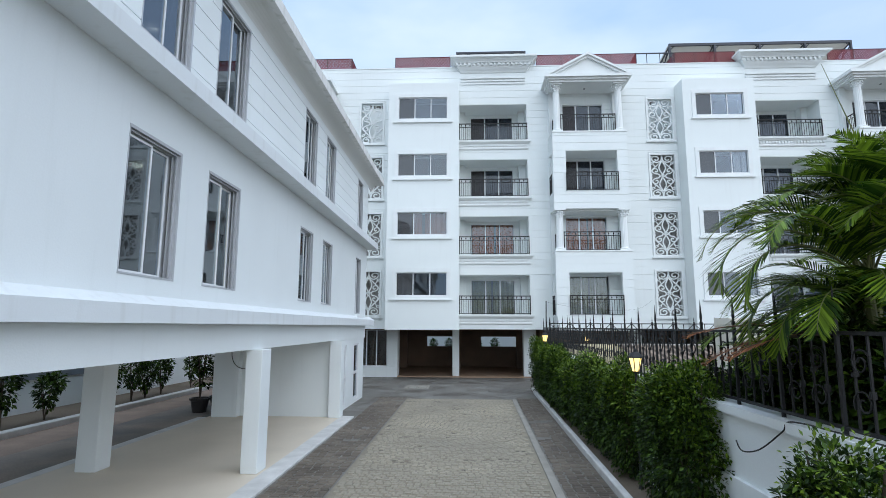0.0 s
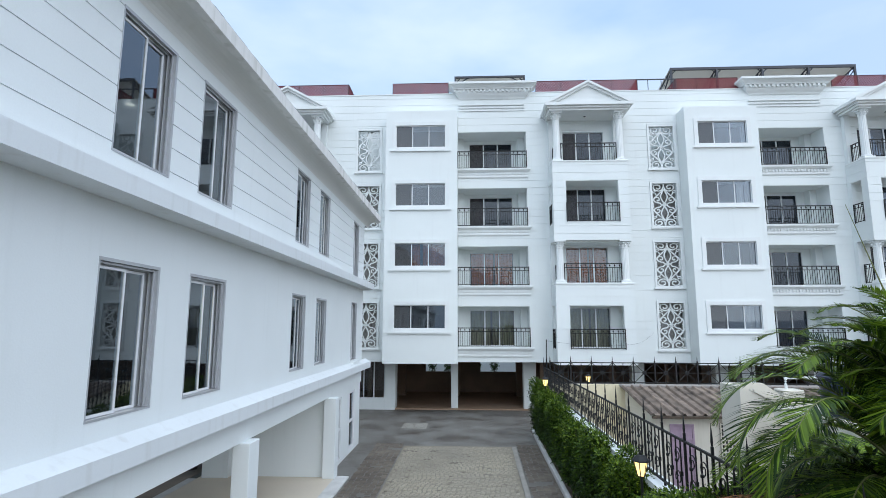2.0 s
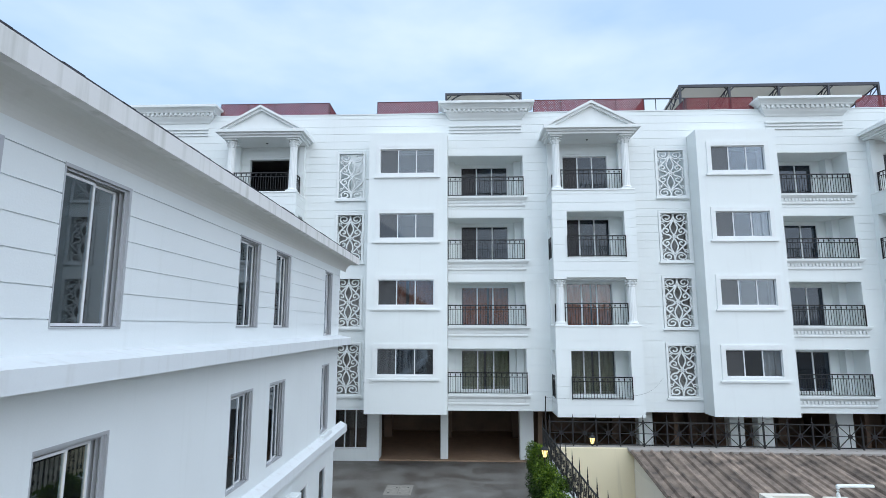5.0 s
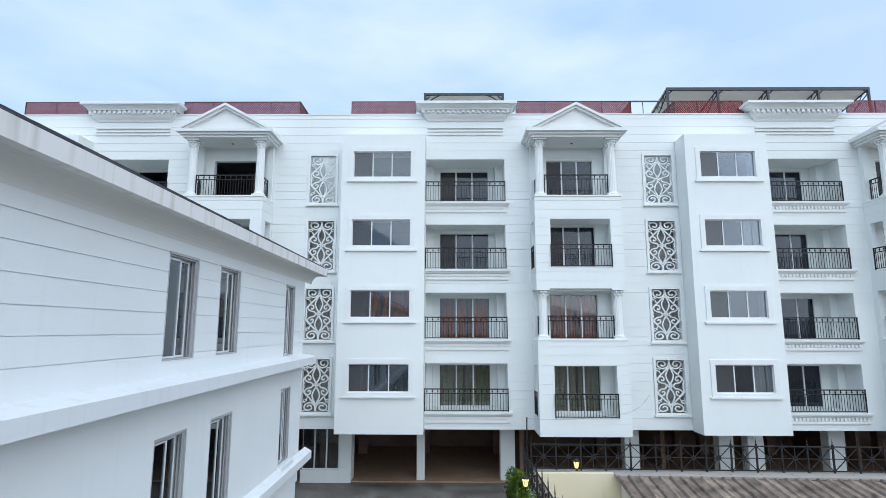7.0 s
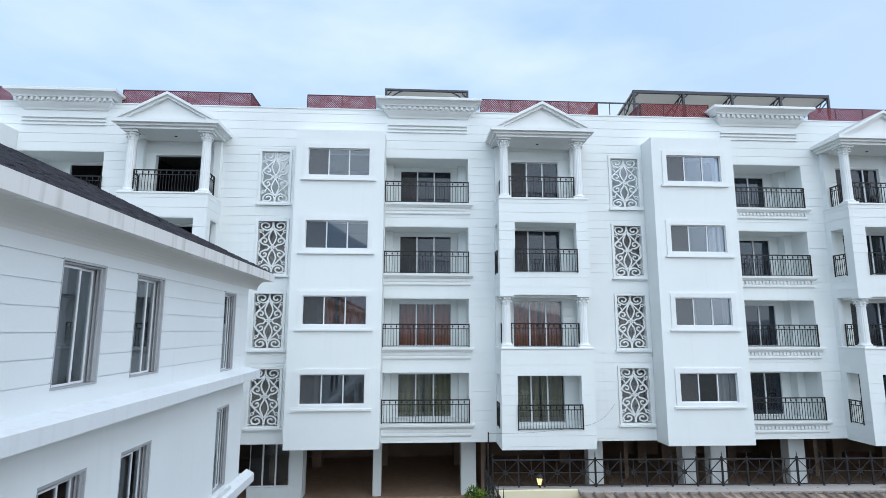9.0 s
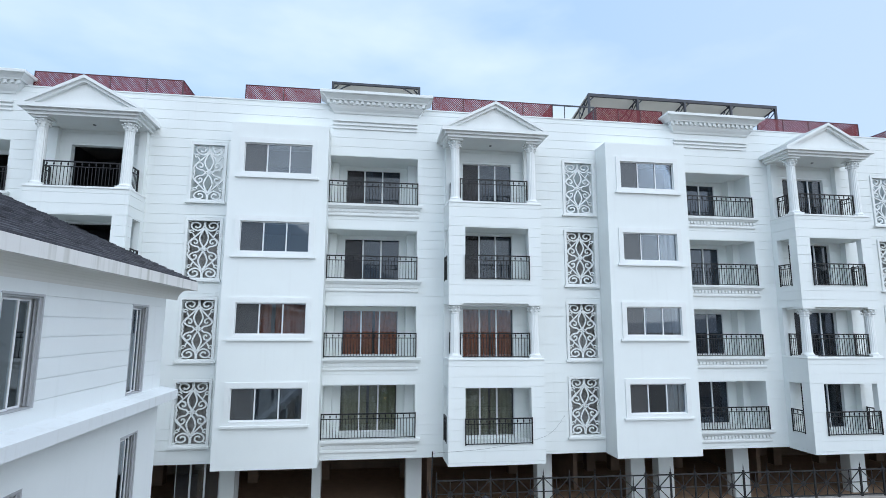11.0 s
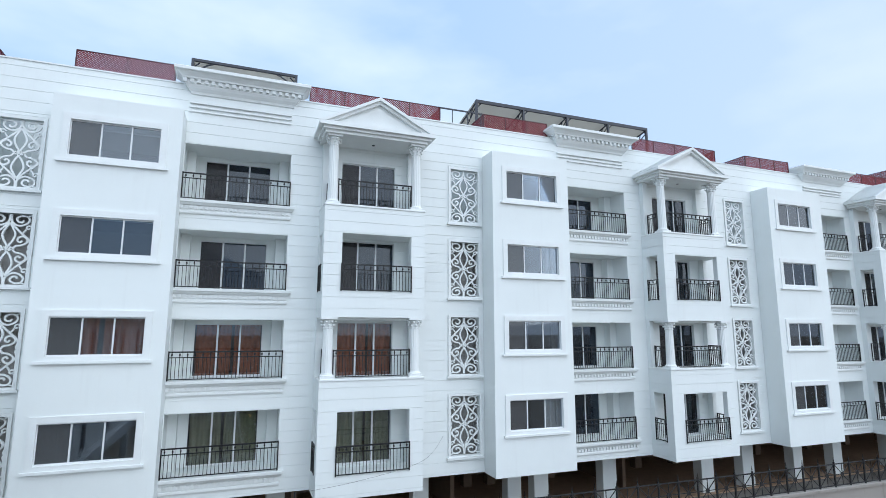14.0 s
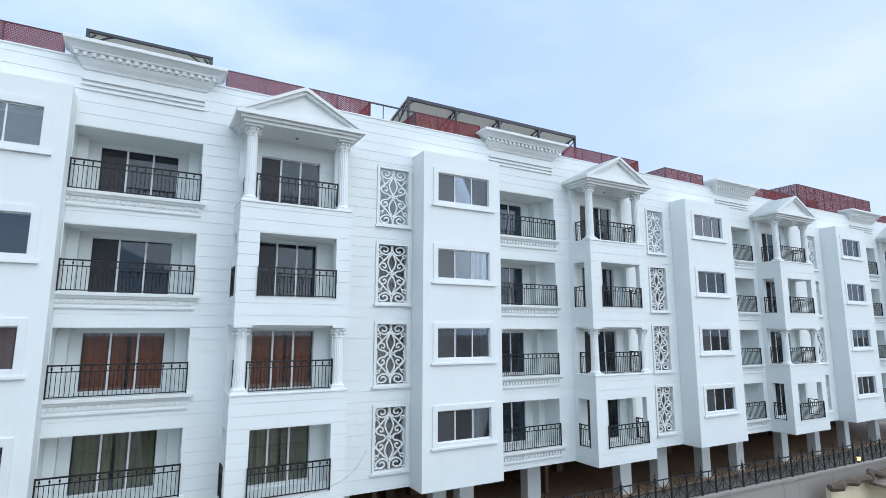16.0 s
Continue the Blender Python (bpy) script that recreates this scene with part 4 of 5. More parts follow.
def canopy(x0, x1, z, y0, y1, bays_, fall=0.2):
    """Lean-to canopy that falls from its front beam towards the back."""
    ob = thing("roof_canopy", ((x0 + x1) / 2, y0, 15.95), "lean-to roof-terrace canopy on a dark steel frame with pale sheeting", "canopy", "roof canopies")
    zb = z - fall * (y1 - y0)
    deep = 0.10 if bays_ == 1 else 0.15
    part("beam", boxes((x0, x1, y0, y0 + 0.1, z - deep, z)), M_STEEL, ob), part("beam", boxes((x0, x1, y1 - 0.1, y1, zb - 0.16, zb)), M_STEEL, ob)
    bm = bmesh.new()
    v = [bm.verts.new(q) for q in ((x0, y0 + 0.1, z - 0.02), (x1, y0 + 0.1, z - 0.02), (x1, y1, zb + 0.02), (x0, y1, zb + 0.02), (x0, y0 + 0.1, z - 0.05), (x1, y0 + 0.1, z - 0.05), (x1, y1, zb - 0.01), (x0, y1, zb - 0.01))]
    for f_ in ((0, 1, 2, 3), (7, 6, 5, 4), (0, 4, 5, 1), (1, 5, 6, 2), (2, 6, 7, 3), (3, 7, 4, 0)):
        bm.faces.new([v[k] for k in f_])
    part("sheet", bm, M_CANVAS, ob, "pale sheet roofing")
    part("wall_panel", boxes((x0 + 0.05, x1 - 0.05, y1 + 0.002, y1 + 0.04, 15.96, zb - 0.02)), M_CANVAS, ob)
    for k in range(bays_ + 1):
        x = x0 + (x1 - x0 - 0.1) * k / bays_
        for y, zt in ((y0, z - deep - 0.002), (y1 - 0.1, zb - 0.162)):
            part("post", boxes((x, x + 0.1, y, y + 0.1, 15.955, zt)), M_STEEL, ob)
        bm = bmesh.new()
        tube(bm, [(x + 0.05, y0 + 0.1, z - 0.13), (x + 0.05, y1 - 0.1, zb - 0.09)], 0.05, 4)
        part("rafter", bm, M_STEEL, ob)
        bm = bmesh.new()
        tube(bm, [(x + 0.05, y0 + 0.1, z - 0.30), (x + 0.05, y0 + 1.9, z - 1.25), (x + 0.05, y1 - 0.1, z - 1.25)], 0.035, 4)
        tube(bm, [(x + 0.05, y0 + 0.9, z - 0.78), (x + 0.05, y0 + 1.3, z - 0.40)], 0.03, 4)
        tube(bm, [(x + 0.05, y0 + 0.9, z - 0.78), (x + 0.05, y0 + 0.5, z - 0.25)], 0.03, 4)
        part("brace", bm, M_STEEL, ob)
        for sgn in (1, -1):
            if x0 <= x + sgn * 0.3 <= x1:
                bm = bmesh.new()
                tube(bm, [(x + 0.05, y0 + 0.05, z - 0.40), (x + 0.05 + sgn * 0.25, y0 + 0.05, z - 0.15)], 0.03, 4)
                part("knee", bm, M_STEEL, ob)
    if bays_ == 1:
        # arched braces under the front beam
        for s in (0, 1):
            bm = bmesh.new()
            arc = [(0.08 + 0.95 * q, z - 0.62 + 0.55 * math.sin(q * math.pi / 2)) for q in (0, 0.2, 0.4, 0.6, 0.8, 1.0)]
            tube(bm, [(x1 - a if s else x0 + a, y0 + 0.05, b) for a, b in arc], 0.035, 5)
            part("arched_brace", bm, M_STEEL, ob)
    return ob


canopy(-0.63, 3.44, 18.67, 29.4, 32.0, 1)
canopy(11.75, 22.05, 19.0, 29.5, 33.8, 4)


# ---- west building beside the drive ----
XL = -4.0
END, START = 20.6, -14.0
house = thing("white_building", (XL, 3, 0), "white two-storey building raised on pillars, with dark hipped roof", "building")
L_WINS = [(5.88, 7.04), (7.83, 8.98), (12.40, 13.44), (14.40, 15.43), (-0.6, 0.5), (-2.6, -1.5), (-7, -5.9)]
holes = [(a, b, z0, z1) for a, b in L_WINS for z0, z1 in ((3.26, 5.03), (6.26, 8.03))] + [(18.78, 19.66, z0, z0 + 2.0) for z0 in (3.12, 6.02)]
bm = bmesh.new()
wall_slab(bm, START, END, 2.60, 8.61, XL, XL - 0.22, holes, ALONG_Y)
part("wall", bm, M_WHITE_L, house, "smooth white rendered wall")
bm = bmesh.new()
grooves = [(6.35 + 0.334 * k - 0.007, 6.35 + 0.334 * k + 0.007) for k in range(7)]
wall_slab(bm, START, END, 5.95, 8.57, XL + 0.018, XL + 0.001, holes, ALONG_Y, grooves)
part("cladding", bm, M_WHITE_L, house, "white boarding with narrow horizontal joints")
for row in ((-10.0, XL - 0.001, END + 0.001, END + 0.2, 2.6, 8.60), (-10.0, -9.8, START, END, 2.6, 8.60), (-9.8, XL - 0.22, START, START + 0.2, 2.6, 8.60)):
    part("end_wall", boxes(row), M_WHITE_L, house)
# floor bands with a sloping upper face
for z, out, h, over in ((5.69, 0.41, 0.22, 0.35), (2.69, 0.22, 0.22, 0.95)):
    bm = bmesh.new()
    prof = [(XL + 0.002, z), (XL + out, z), (XL + out, z + h), (XL + 0.002, z + h + (0.09 if z > 4 else 0.12))]
    a = [bm.verts.new((x, START, zz)) for x, zz in prof]
    b = [bm.verts.new((x, END + over, zz)) for x, zz in prof]
    for k in range(4):
        bm.faces.new((a[k], a[(k + 1) % 4], b[(k + 1) % 4], b[k]))
    bm.faces.new(a), bm.faces.new(b)
    part("string_course", bm, M_BAND, house, "projecting white band between the storeys")
    part("string_course", boxes((-10, XL + 0.001, END + 0.201, END + over, z, z + h)), M_BAND, house)
part("beam", boxes((XL - 0.3, XL + 0.02, START, END + 0.1, 2.23, 2.688)), M_WHITE_L, house, "white beam over the parking level")
part("floor_slab", boxes((-9.8, XL - 0.301, START, END, 2.35, 2.62)), M_WHITE_L, house)
# rooms of this building use the same darkened room colour
part("floor_slab", boxes((-9.8, XL - 0.22, START, END, 5.2, 5.5)), M_ROOM_DIM, house)
part("ceiling_slab", boxes((-9.8, XL - 0.22, START, END, 8.42, 8.45)), M_ROOM_DIM, house)
part("inner_wall", boxes((-7.6, -7.5, START, END, 2.62, 5.2), (-7.6, -7.5, START, END, 5.5, 8.42), *[(-7.5, XL - 0.22, y, y + 0.1, z, z + 2.58) for y in (-4, 3.5, 10.5, 17.2) for z in (2.62, 5.52)]), M_ROOM_DIM, house)
# eaves: fascia, soffit and hipped roof of shingles
EX, EY, EZ = -3.51, 21.72, 8.52
part("fascia", boxes((EX - 0.14, EX, START - 0.6, EY, EZ, EZ + 0.24), (-10.6, EX - 0.14, EY - 0.14, EY, EZ, EZ + 0.24)), M_FASCIA, house, "weathered white concrete eaves band")
# hollow plaster cove from the wall out to the fascia
bm, prof = bmesh.new(), []
for k in range(9):
    a = math.pi / 2 * k / 8
    prof.append((XL + 0.02 + (EX - 0.14 - XL - 0.02) * (1 - math.cos(a)), EZ + 0.02 - 0.30 * (1 - math.sin(a))))
prof += [(EX - 0.142, EZ + 0.10), (XL + 0.02, EZ + 0.10)]
ends = [[bm.verts.new((x, y, z)) for x, z in prof] for y in (START, EY - 0.15)]
for k in range(len(prof)):
    bm.faces.new((ends[0][k], ends[0][(k + 1) % len(prof)], ends[1][(k + 1) % len(prof)], ends[1][k]))
bm.faces.new(ends[0]), bm.faces.new(ends[1])
part("eaves_cove", bm, M_COVE, house, "weathered hollow plaster moulding under the eaves")
part("eaves_soffit", boxes((-10.6, EX - 0.141, START - 0.6, EY - 0.141, EZ + 0.102, EZ + 0.15)), M_FASCIA, house)
bm = bmesh.new()
SL, RISE = 0.50, 3.6
rx, rz = EX - RISE, EZ + 0.241 + RISE * SL
v = [bm.verts.new(q) for q in ((EX - 0.05, START - 0.6, EZ + 0.242), (EX - 0.05, EY - 0.05, EZ + 0.242), (rx, EY - RISE, rz), (rx, START - 0.6, rz), (-10.6, EY - 0.05, EZ + 0.242), (-10.6, START - 0.6, EZ + 0.242))]
for f_ in ((0, 1, 2, 3), (1, 4, 2), (4, 5, 3, 2)):
    bm.faces.new([v[k] for k in f_])
part("roof", bm, M_SHINGLE, house, "dark grey shingle hipped roof")


@functools.lru_cache(None)
def l_window(w, h):
    """Two-light sliding window, facing +x, origin at its lower corner on the wall face: frame, sashes, panes."""
    outer = bmesh.new()
    wall_slab(outer, -0.002, w + 0.01, -0.008, h + 0.01, -0.19, 0.006, [(0.014, w - 0.032, 0.018, h - 0.03)], ALONG_Y)
    tracks = []
    for k, x in enumerate((-0.03, -0.075, -0.12)):
        rail_m = bmesh.new()
        box(rail_m, x - 0.012, x, w - 0.075 - 0.026 * k, w - 0.033, 0.03, h - 0.035)
        tracks.append(mesh_of("track", rail_m, M_ALU_GREY))
        rail_m = bmesh.new()
        box(rail_m, x - 0.012, x, 0.03, w - 0.075 - 0.026 * k, h - 0.06 - 0.012 * k, h - 0.035)
        tracks.append(mesh_of("track", rail_m, M_ALU_GREY))
    m0 = w * 0.47
    sashes = []
    for y0, y1, x in ((0.017, m0 + 0.03, -0.06), (m0, w - 0.15, -0.105)):
        sash, pane = bmesh.new(), bmesh.new()
        wall_slab(sash, y0, y1, 0.024, h - 0.08, x - 0.03, x, [(y0 + 0.016, y1 - 0.03, 0.055, h - 0.11)], ALONG_Y)
        box(pane, x - 0.018, x - 0.012, y0 + 0.014, y1 - 0.028, 0.05, h - 0.105)
        sashes.append((mesh_of("sash", sash, M_ALU), mesh_of("pane", pane, M_GLASS_L)))
    return mesh_of("window", outer, M_ALU_GREY), sashes, tracks


for a, b, z0, z1 in holes:
    outer, sashes, tracks = l_window(round(b - a, 2), round(z1 - z0, 2))
    ob = share("window", outer, house, Matrix.Translation((XL + (0.02 if z0 > 5 else 0), a, z0)), "two-light sliding window with grey aluminium frame")
    for me in tracks:
        share("track", me, ob)
    for sash, pane in sashes:
        share("sash", sash, ob)
        share("pane", pane, ob).visible_shadow = False
for a, b, z0, z1 in holes[-2:]:
    part("window_sill", boxes((XL + 0.02, XL + 0.14, a - 0.1, b + 0.1, z0 - 0.16, z0 - 0.045)), M_WHITE_L, house)
for y in (3.2, 9.87, -3.6, -9.4):
    part("pillar", soft_box(-4.11, -3.80, y, y + 0.45, 0.03, 2.23, 0.012), M_WHITE_L, house, "square white pillar")
    part("pillar", soft_box(-7.13, -6.74, y - 0.06, y + 0.36, 0.03, 2.35, 0.012), M_WHITE_L, house, "square white pillar")
part("pillar", soft_box(-4.08, -3.72, 15.82, 16.2, 0.03, 2.23, 0.012), M_WHITE_L, house, "square white pillar")
part("pillar", soft_box(-7.5, -6.75, 15.75, 16.2, 0.03, 2.35, 0.012), M_WHITE_L, house)
for row in ((-6.75, -4.08, 16.0, 16.15, 0.03, 2.35), (-7.6, -7.45, 16.2, END, 0.0, 2.35), (-7.45, XL - 0.2, END - 0.15, END, 0.0, 2.35)):
    part("ground_wall", boxes(row), M_WHITE_L, house, "pale wall of the ground-floor room")
bm = bmesh.new()
wall_slab(bm, 16.2, END, 0.0, 2.228, XL, XL - 0.15, [(16.9, 17.7, 0.12, 2.05), (18.9, 19.7, 0.12, 2.05)], ALONG_Y)
part("ground_wall", bm, M_WHITE_L, house)
for y in (16.9, 18.9):
    bm = boxes((-4.10, -4.02, y, y + 0.06, 0.12, 2.05), (-4.10, -4.02, y + 0.74, y + 0.8, 0.12, 2.05), (-4.10, -4.02, y + 0.06, y + 0.74, 0.12, 0.2), (-4.10, -4.02, y + 0.06, y + 0.74, 1.0, 1.08), (-4.10, -4.02, y + 0.06, y + 0.74, 1.98, 2.05))
    ob = part("glazed_door", bm, M_ALU, house, "white framed glazed door")
    part("pane", boxes((-4.065, -4.059, y + 0.06, y + 0.74, 0.2, 1.98)), M_GLASS_L, ob)
for x, y, z in ((-6.1, 9.3, 8.34), (-5.07, 7.73, 5.12), (-5.9, 13.9, 8.34)):
    lamp = thing("ceiling_lamp", (x, y, z), "small round warm ceiling lamp, lit", "lamp", "ceiling lamps")
    bm, bm2 = bmesh.new(), bmesh.new()
    lathe(bm, [(0.12, z), (0.14, z + 0.03), (0.14, z + 0.078)], 16, x, y)
    lathe(bm2, [(0.005, z - 0.03), (0.09, z - 0.022), (0.115, z - 0.002)], 16, x, y)
    part("housing", bm, M_TRIM, lamp), part("bulb", bm2, M_CEIL_LAMP, lamp)


# ---- iron fences and lanterns ----
def fence_pieces(s, high, tip, wide, bar):
    """Shared meshes for a fence panel of width s along x."""
    post, rail_ = bmesh.new(), bmesh.new()
    box(post, -wide / 2, wide / 2, -wide / 2, wide / 2, 0, high)
    lathe(post, [(0.010, high), (0.018, high + 0.06), (0.002, high + tip)], 6)
    box(rail_, 0.02, s - 0.02, -bar, bar, -bar, bar)
    return mesh_of("post", post, M_IRON), mesh_of("rail", rail_, M_IRON)


def ribbon_mesh(name, pts, wide, y0=-0.008, y1=0.008):
    bm = bmesh.new()
    ribbon(bm, pts, wide, y0, y1)
    return mesh_of(name, bm, M_IRON)


fence = thing("iron_fence", (3.4, 23.2, 1.94), "black iron fence with starred panels and spear tips on a wall", "fence")
S_ = 0.855
post_me, rail_me = fence_pieces(S_, 0.94, 0.2, 0.052, 0.019)
star = [ribbon_mesh("star_bar", q, 0.026) for q in (((0.02, 0.07), (S_ - 0.02, 0.85)), ((0.02, 0.85), (S_ - 0.02, 0.07)), ((S_ / 2, 0.07), (S_ / 2, 0.85)), ((0.02, 0.46), (S_ - 0.02, 0.46)))]
rosette = ribbon_mesh("rosette", [(S_ / 2 + 0.06 * math.cos(k * math.pi / 4), 0.46 + 0.06 * math.sin(k * math.pi / 4)) for k in range(9)], 0.05, -0.015, 0.015)
for k in range(64):
    m = Matrix.Translation((3.5 + S_ * k, 23.2 - SWING * (0.2 + S_ * k), 1.94)) @ Matrix.Rotation(-SWING, 4, "Z")
    ob = share("post", post_me, fence, m)
    for z in (0.06, 0.86):
        share("rail", rail_me, ob, Matrix.Translation((0, 0, z)))
    for me in star:
        share("star_bar", me, ob)
    share("rosette", rosette, ob)


side_fence = thing("iron_fence", (3.2, 14, 1.76), "black iron fence with scrolls on the white boundary wall", "fence")
S_ = 0.9
post_me, rail_me = fence_pieces(S_, 0.98, 0.30, 0.032, 0.016)
bm = boxes((-0.009, 0.009, -0.009, 0.009, 0.06, 0.86), (-0.02, 0.02, -0.02, 0.02, 0.5, 0.54))
picket = mesh_of("picket", bm, M_IRON)
bm = bmesh.new()
box(bm, -0.009, 0.009, -0.009, 0.009, 0.06, 0.86), box(bm, -0.018, 0.018, -0.018, 0.018, 0.34, 0.40)
spear = mesh_of("knuckle_picket", bm, M_IRON)
curls = [ribbon_mesh("scroll", scroll(S_ * q, zz, 0.12, a0, 1.4, wd, 18), 0.012, -0.02, -0.008) for q in (0.3, 0.7) for zz, a0, wd in ((0.62, 0.5, 1), (0.29, 3.6, -1))]
for k in range(29):
    m = Matrix.Translation((3.2, 22.9 - 0.9 * k, 1.76)) @ Matrix.Rotation(-math.pi / 2, 4, "Z")
    ob = share("post", post_me, side_fence, m)
    for z in (0.06, 0.86):
        share("rail", rail_me, ob, Matrix.Translation((0, 0, z)))
    for q in (0.2, 0.4, 0.6, 0.8):
        share("picket", spear if q in (0.4, 0.8) else picket, ob, Matrix.Translation((S_ * q, 0, 0)))
    for me in curls:
        share("scroll", me, ob)
bm = bmesh.new()
tube(bm, [(3.32, 22.95, 1.9), (3.31, 22.93, 2.8), (3.33, 22.9, 3.75)], 0.022, 6)
part("corner_pole", bm, M_IRON, side_fence)


def lantern(x, y, z0, z, group="garden lanterns"):
    ob = thing("garden_lantern", (x, y, z0), "black lantern with warm lit glass on a slim post", "lamp", group)
    bm = bmesh.new()
    lathe(bm, [(0.05, z0), (0.03, z0 + 0.05), (0.022, z0 + 0.1), (0.022, z - 0.03), (0.05, z - 0.015), (0.06, z)], 10, x, y)
    part("post", bm, M_IRON, ob)
    bm = bmesh.new()
    lathe(bm, [(0.055, z + 0.002), (0.105, z + 0.22)], 6, x, y)
    part("glass", bm, M_LAMP, ob, "glowing warm glass")
    bm = bmesh.new()
    for k in range(6):
        a = k * math.pi / 3
        tube(bm, [(x + 0.058 * math.cos(a), y + 0.058 * math.sin(a), z), (x + 0.110 * math.cos(a), y + 0.110 * math.sin(a), z + 0.225)], 0.008, 4)
    part("cage", bm, M_IRON, ob)
    bm = bmesh.new()
    lathe(bm, [(0.135, z + 0.222), (0.128, z + 0.245), (0.06, z + 0.315), (0.026, z + 0.325), (0.026, z + 0.35), (0.004, z + 0.40)], 12, x, y)
    part("cap", bm, M_IRON, ob)


lantern(2.80, 9.3, 0.06, 1.93)
lantern(2.92, 20.6, 0.06, 2.12)
lantern(5.05, 23.15, 1.94, 2.02)
lantern(33.0, 23.2 - SWING * 29.7, 1.94, 2.02)


# ---- neighbour's yard ----
nb = thing("cottage", (9, 20.5, -1.2), "low cream cottage with a weathered corrugated roof", "house")
bm = bmesh.new()
wall_slab(bm, 6.40, 16.0, -1.2, 1.26, 19.3, 19.48, [(6.90, 7.66, -1.15, 1.00)], ALONG_X)
box(bm, 6.40, 6.58, 19.48, 22.7, -1.2, 1.26)
part("wall", bm, M_CREAM_PALE, nb, "pale cream rendered wall")
bm = bmesh.new()
v = [bm.verts.new(q) for q in ((6.41, 19.48, 1.26), (6.41, 22.7, 1.26), (6.41, 22.7, 1.80), (6.57, 19.48, 1.26), (6.57, 22.7, 1.26), (6.57, 22.7, 1.80))]
for f_ in ((0, 1, 2), (5, 4, 3), (1, 4, 5, 2), (2, 5, 3, 0)):
    bm.faces.new([v[k] for k in f_])
part("gable_wall", bm, M_CREAM_PALE, nb)
x, k = 6.22, 0
SHEET = 0.34
while x < 16.2:
    bm = bmesh.new()
    prof = [(0, 0.0), (0.045, 0.075), (0.105, 0.075), (0.15, 0.0), (SHEET, 0.004)]
    lift = 0.006 * (k % 3)
    top = [bm.verts.new((x + a, 22.55, 1.90 + b + lift)) for a, b in prof]
    low = [bm.verts.new((x + a, 19.10 - 0.05 * (k % 2), 1.33 + b + lift)) for a, b in prof]
    top2 = [bm.verts.new((x + a, 22.55, 1.88 + b + lift)) for a, b in prof]
    low2 = [bm.verts.new((x + a, 19.10 - 0.05 * (k % 2), 1.31 + b + lift)) for a, b in prof]
    for i in range(4):
        bm.faces.new((low[i], low[i + 1], top[i + 1], top[i]))
        bm.faces.new((low2[i], top2[i], top2[i + 1], low2[i + 1]))
        bm.faces.new((low[i], low2[i], low2[i + 1], low[i + 1]))
    part("roof_sheet", bm, M_CORR, nb, "weathered brown corrugated sheet" if k == 0 else "")
    x, k = x + SHEET, k + 1
part("gutter", boxes((6.22, 16.2, 18.99, 19.05, 1.24, 1.32)), M_BARK, nb)
part("roof_edge", swing(soft_box(6.2, 16.2, 22.56, 22.93, 1.86, 1.98, 0.03)), M_CONCRETE, nb, "mortar ridge against the boundary wall")
bm = boxes((6.88, 6.94, 19.26, 19.32, -1.15, 1.02), (7.62, 7.68, 19.26, 19.32, -1.15, 1.02), (6.94, 7.62, 19.26, 19.32, 0.96, 1.02), (6.94, 7.265, 19.30, 19.34, -1.15, 0.96), (7.295, 7.62, 19.30, 19.34, -1.15, 0.96), (7.25, 7.31, 19.28, 19.30, -1.15, 0.96), (6.94, 7.62, 19.28, 19.299, 0.50, 0.57))
part("door", bm, M_LILAC, nb, "lilac painted double shutter door")
rows = []
for k in range(6):
    rows.append((8.53 + k * 0.115, 8.57 + k * 0.115, 19.23, 19.27, -0.15, 1.07))
for k in range(10):
    rows.append((8.53, 9.14, 19.20, 19.23, -0.15 + k * 0.13, -0.11 + k * 0.13))
part("lattice_vent", boxes(*rows), M_CREAM_PALE, nb, "cream lattice grille")
# dark sheet on the solid wall paints the grille's shaded hollow
part("vent_shade_panel", boxes((8.53, 9.14, 19.27, 19.298, -0.15, 1.07)), M_VENT_SHADE, nb)

wing = thing("stair_wing", (8, 13.5, -1.2), "pale rendered stair wing with sloping parapet walls", "house")


def sloped_wall(prof, y0, y1, name):
    bm = bmesh.new()
    a, b = [bm.verts.new((x, y0, z)) for x, z in prof], [bm.verts.new((x, y1, z)) for x, z in prof]
    for k in range(len(prof)):
        bm.faces.new((a[k], a[(k + 1) % len(prof)], b[(k + 1) % len(prof)], b[k]))
    bm.faces.new(a), bm.faces.new(b)
    return part(name, bm, M_CREAM_PALE, wing)


part("west_wall", boxes((6.38, 6.53, 13.46, 14.12, 1.6, 2.90)), M_CREAM_PALE, wing)
sloped_wall([(6.38, -1.2), (6.38, 2.86), (6.70, 2.78), (8.3, 1.90), (12.5, 1.90), (12.5, -1.2)], 13.30, 13.455, "south_wall")
sloped_wall([(6.38, 1.6), (6.38, 2.90), (7.36, 2.90), (7.85, 2.55), (12.5, 2.3), (12.5, -1.2)], 14.125, 14.28, "north_wall")
sloped_wall([(6.68, 2.795), (6.68, 2.845), (8.3, 1.955), (8.3, 1.905)], 13.27, 13.48, "coping")
part("stair_floor", boxes((6.53, 12.5, 13.46, 14.12, 1.45, 1.55)), M_CREAM_PALE, wing)
part("pedestal", soft_box(7.93, 8.45, 14.30, 14.75, -1.2, 2.72, 0.02), M_CREAM_PALE, wing)
bm = bmesh.new()
tube(bm, smooth_line([(8.12, 14.5, 2.70), (8.12, 14.5, 2.95), (8.17, 14.5, 3.0), (8.85, 14.5, 3.0)], 5), 0.035, 8)
part("pipe", bm, M_TRIM, wing)
part("platform", soft_box(6.5, 9.4, 9.7, 12.2, 2.38, 2.62, 0.02), M_CREAM_PALE, wing)
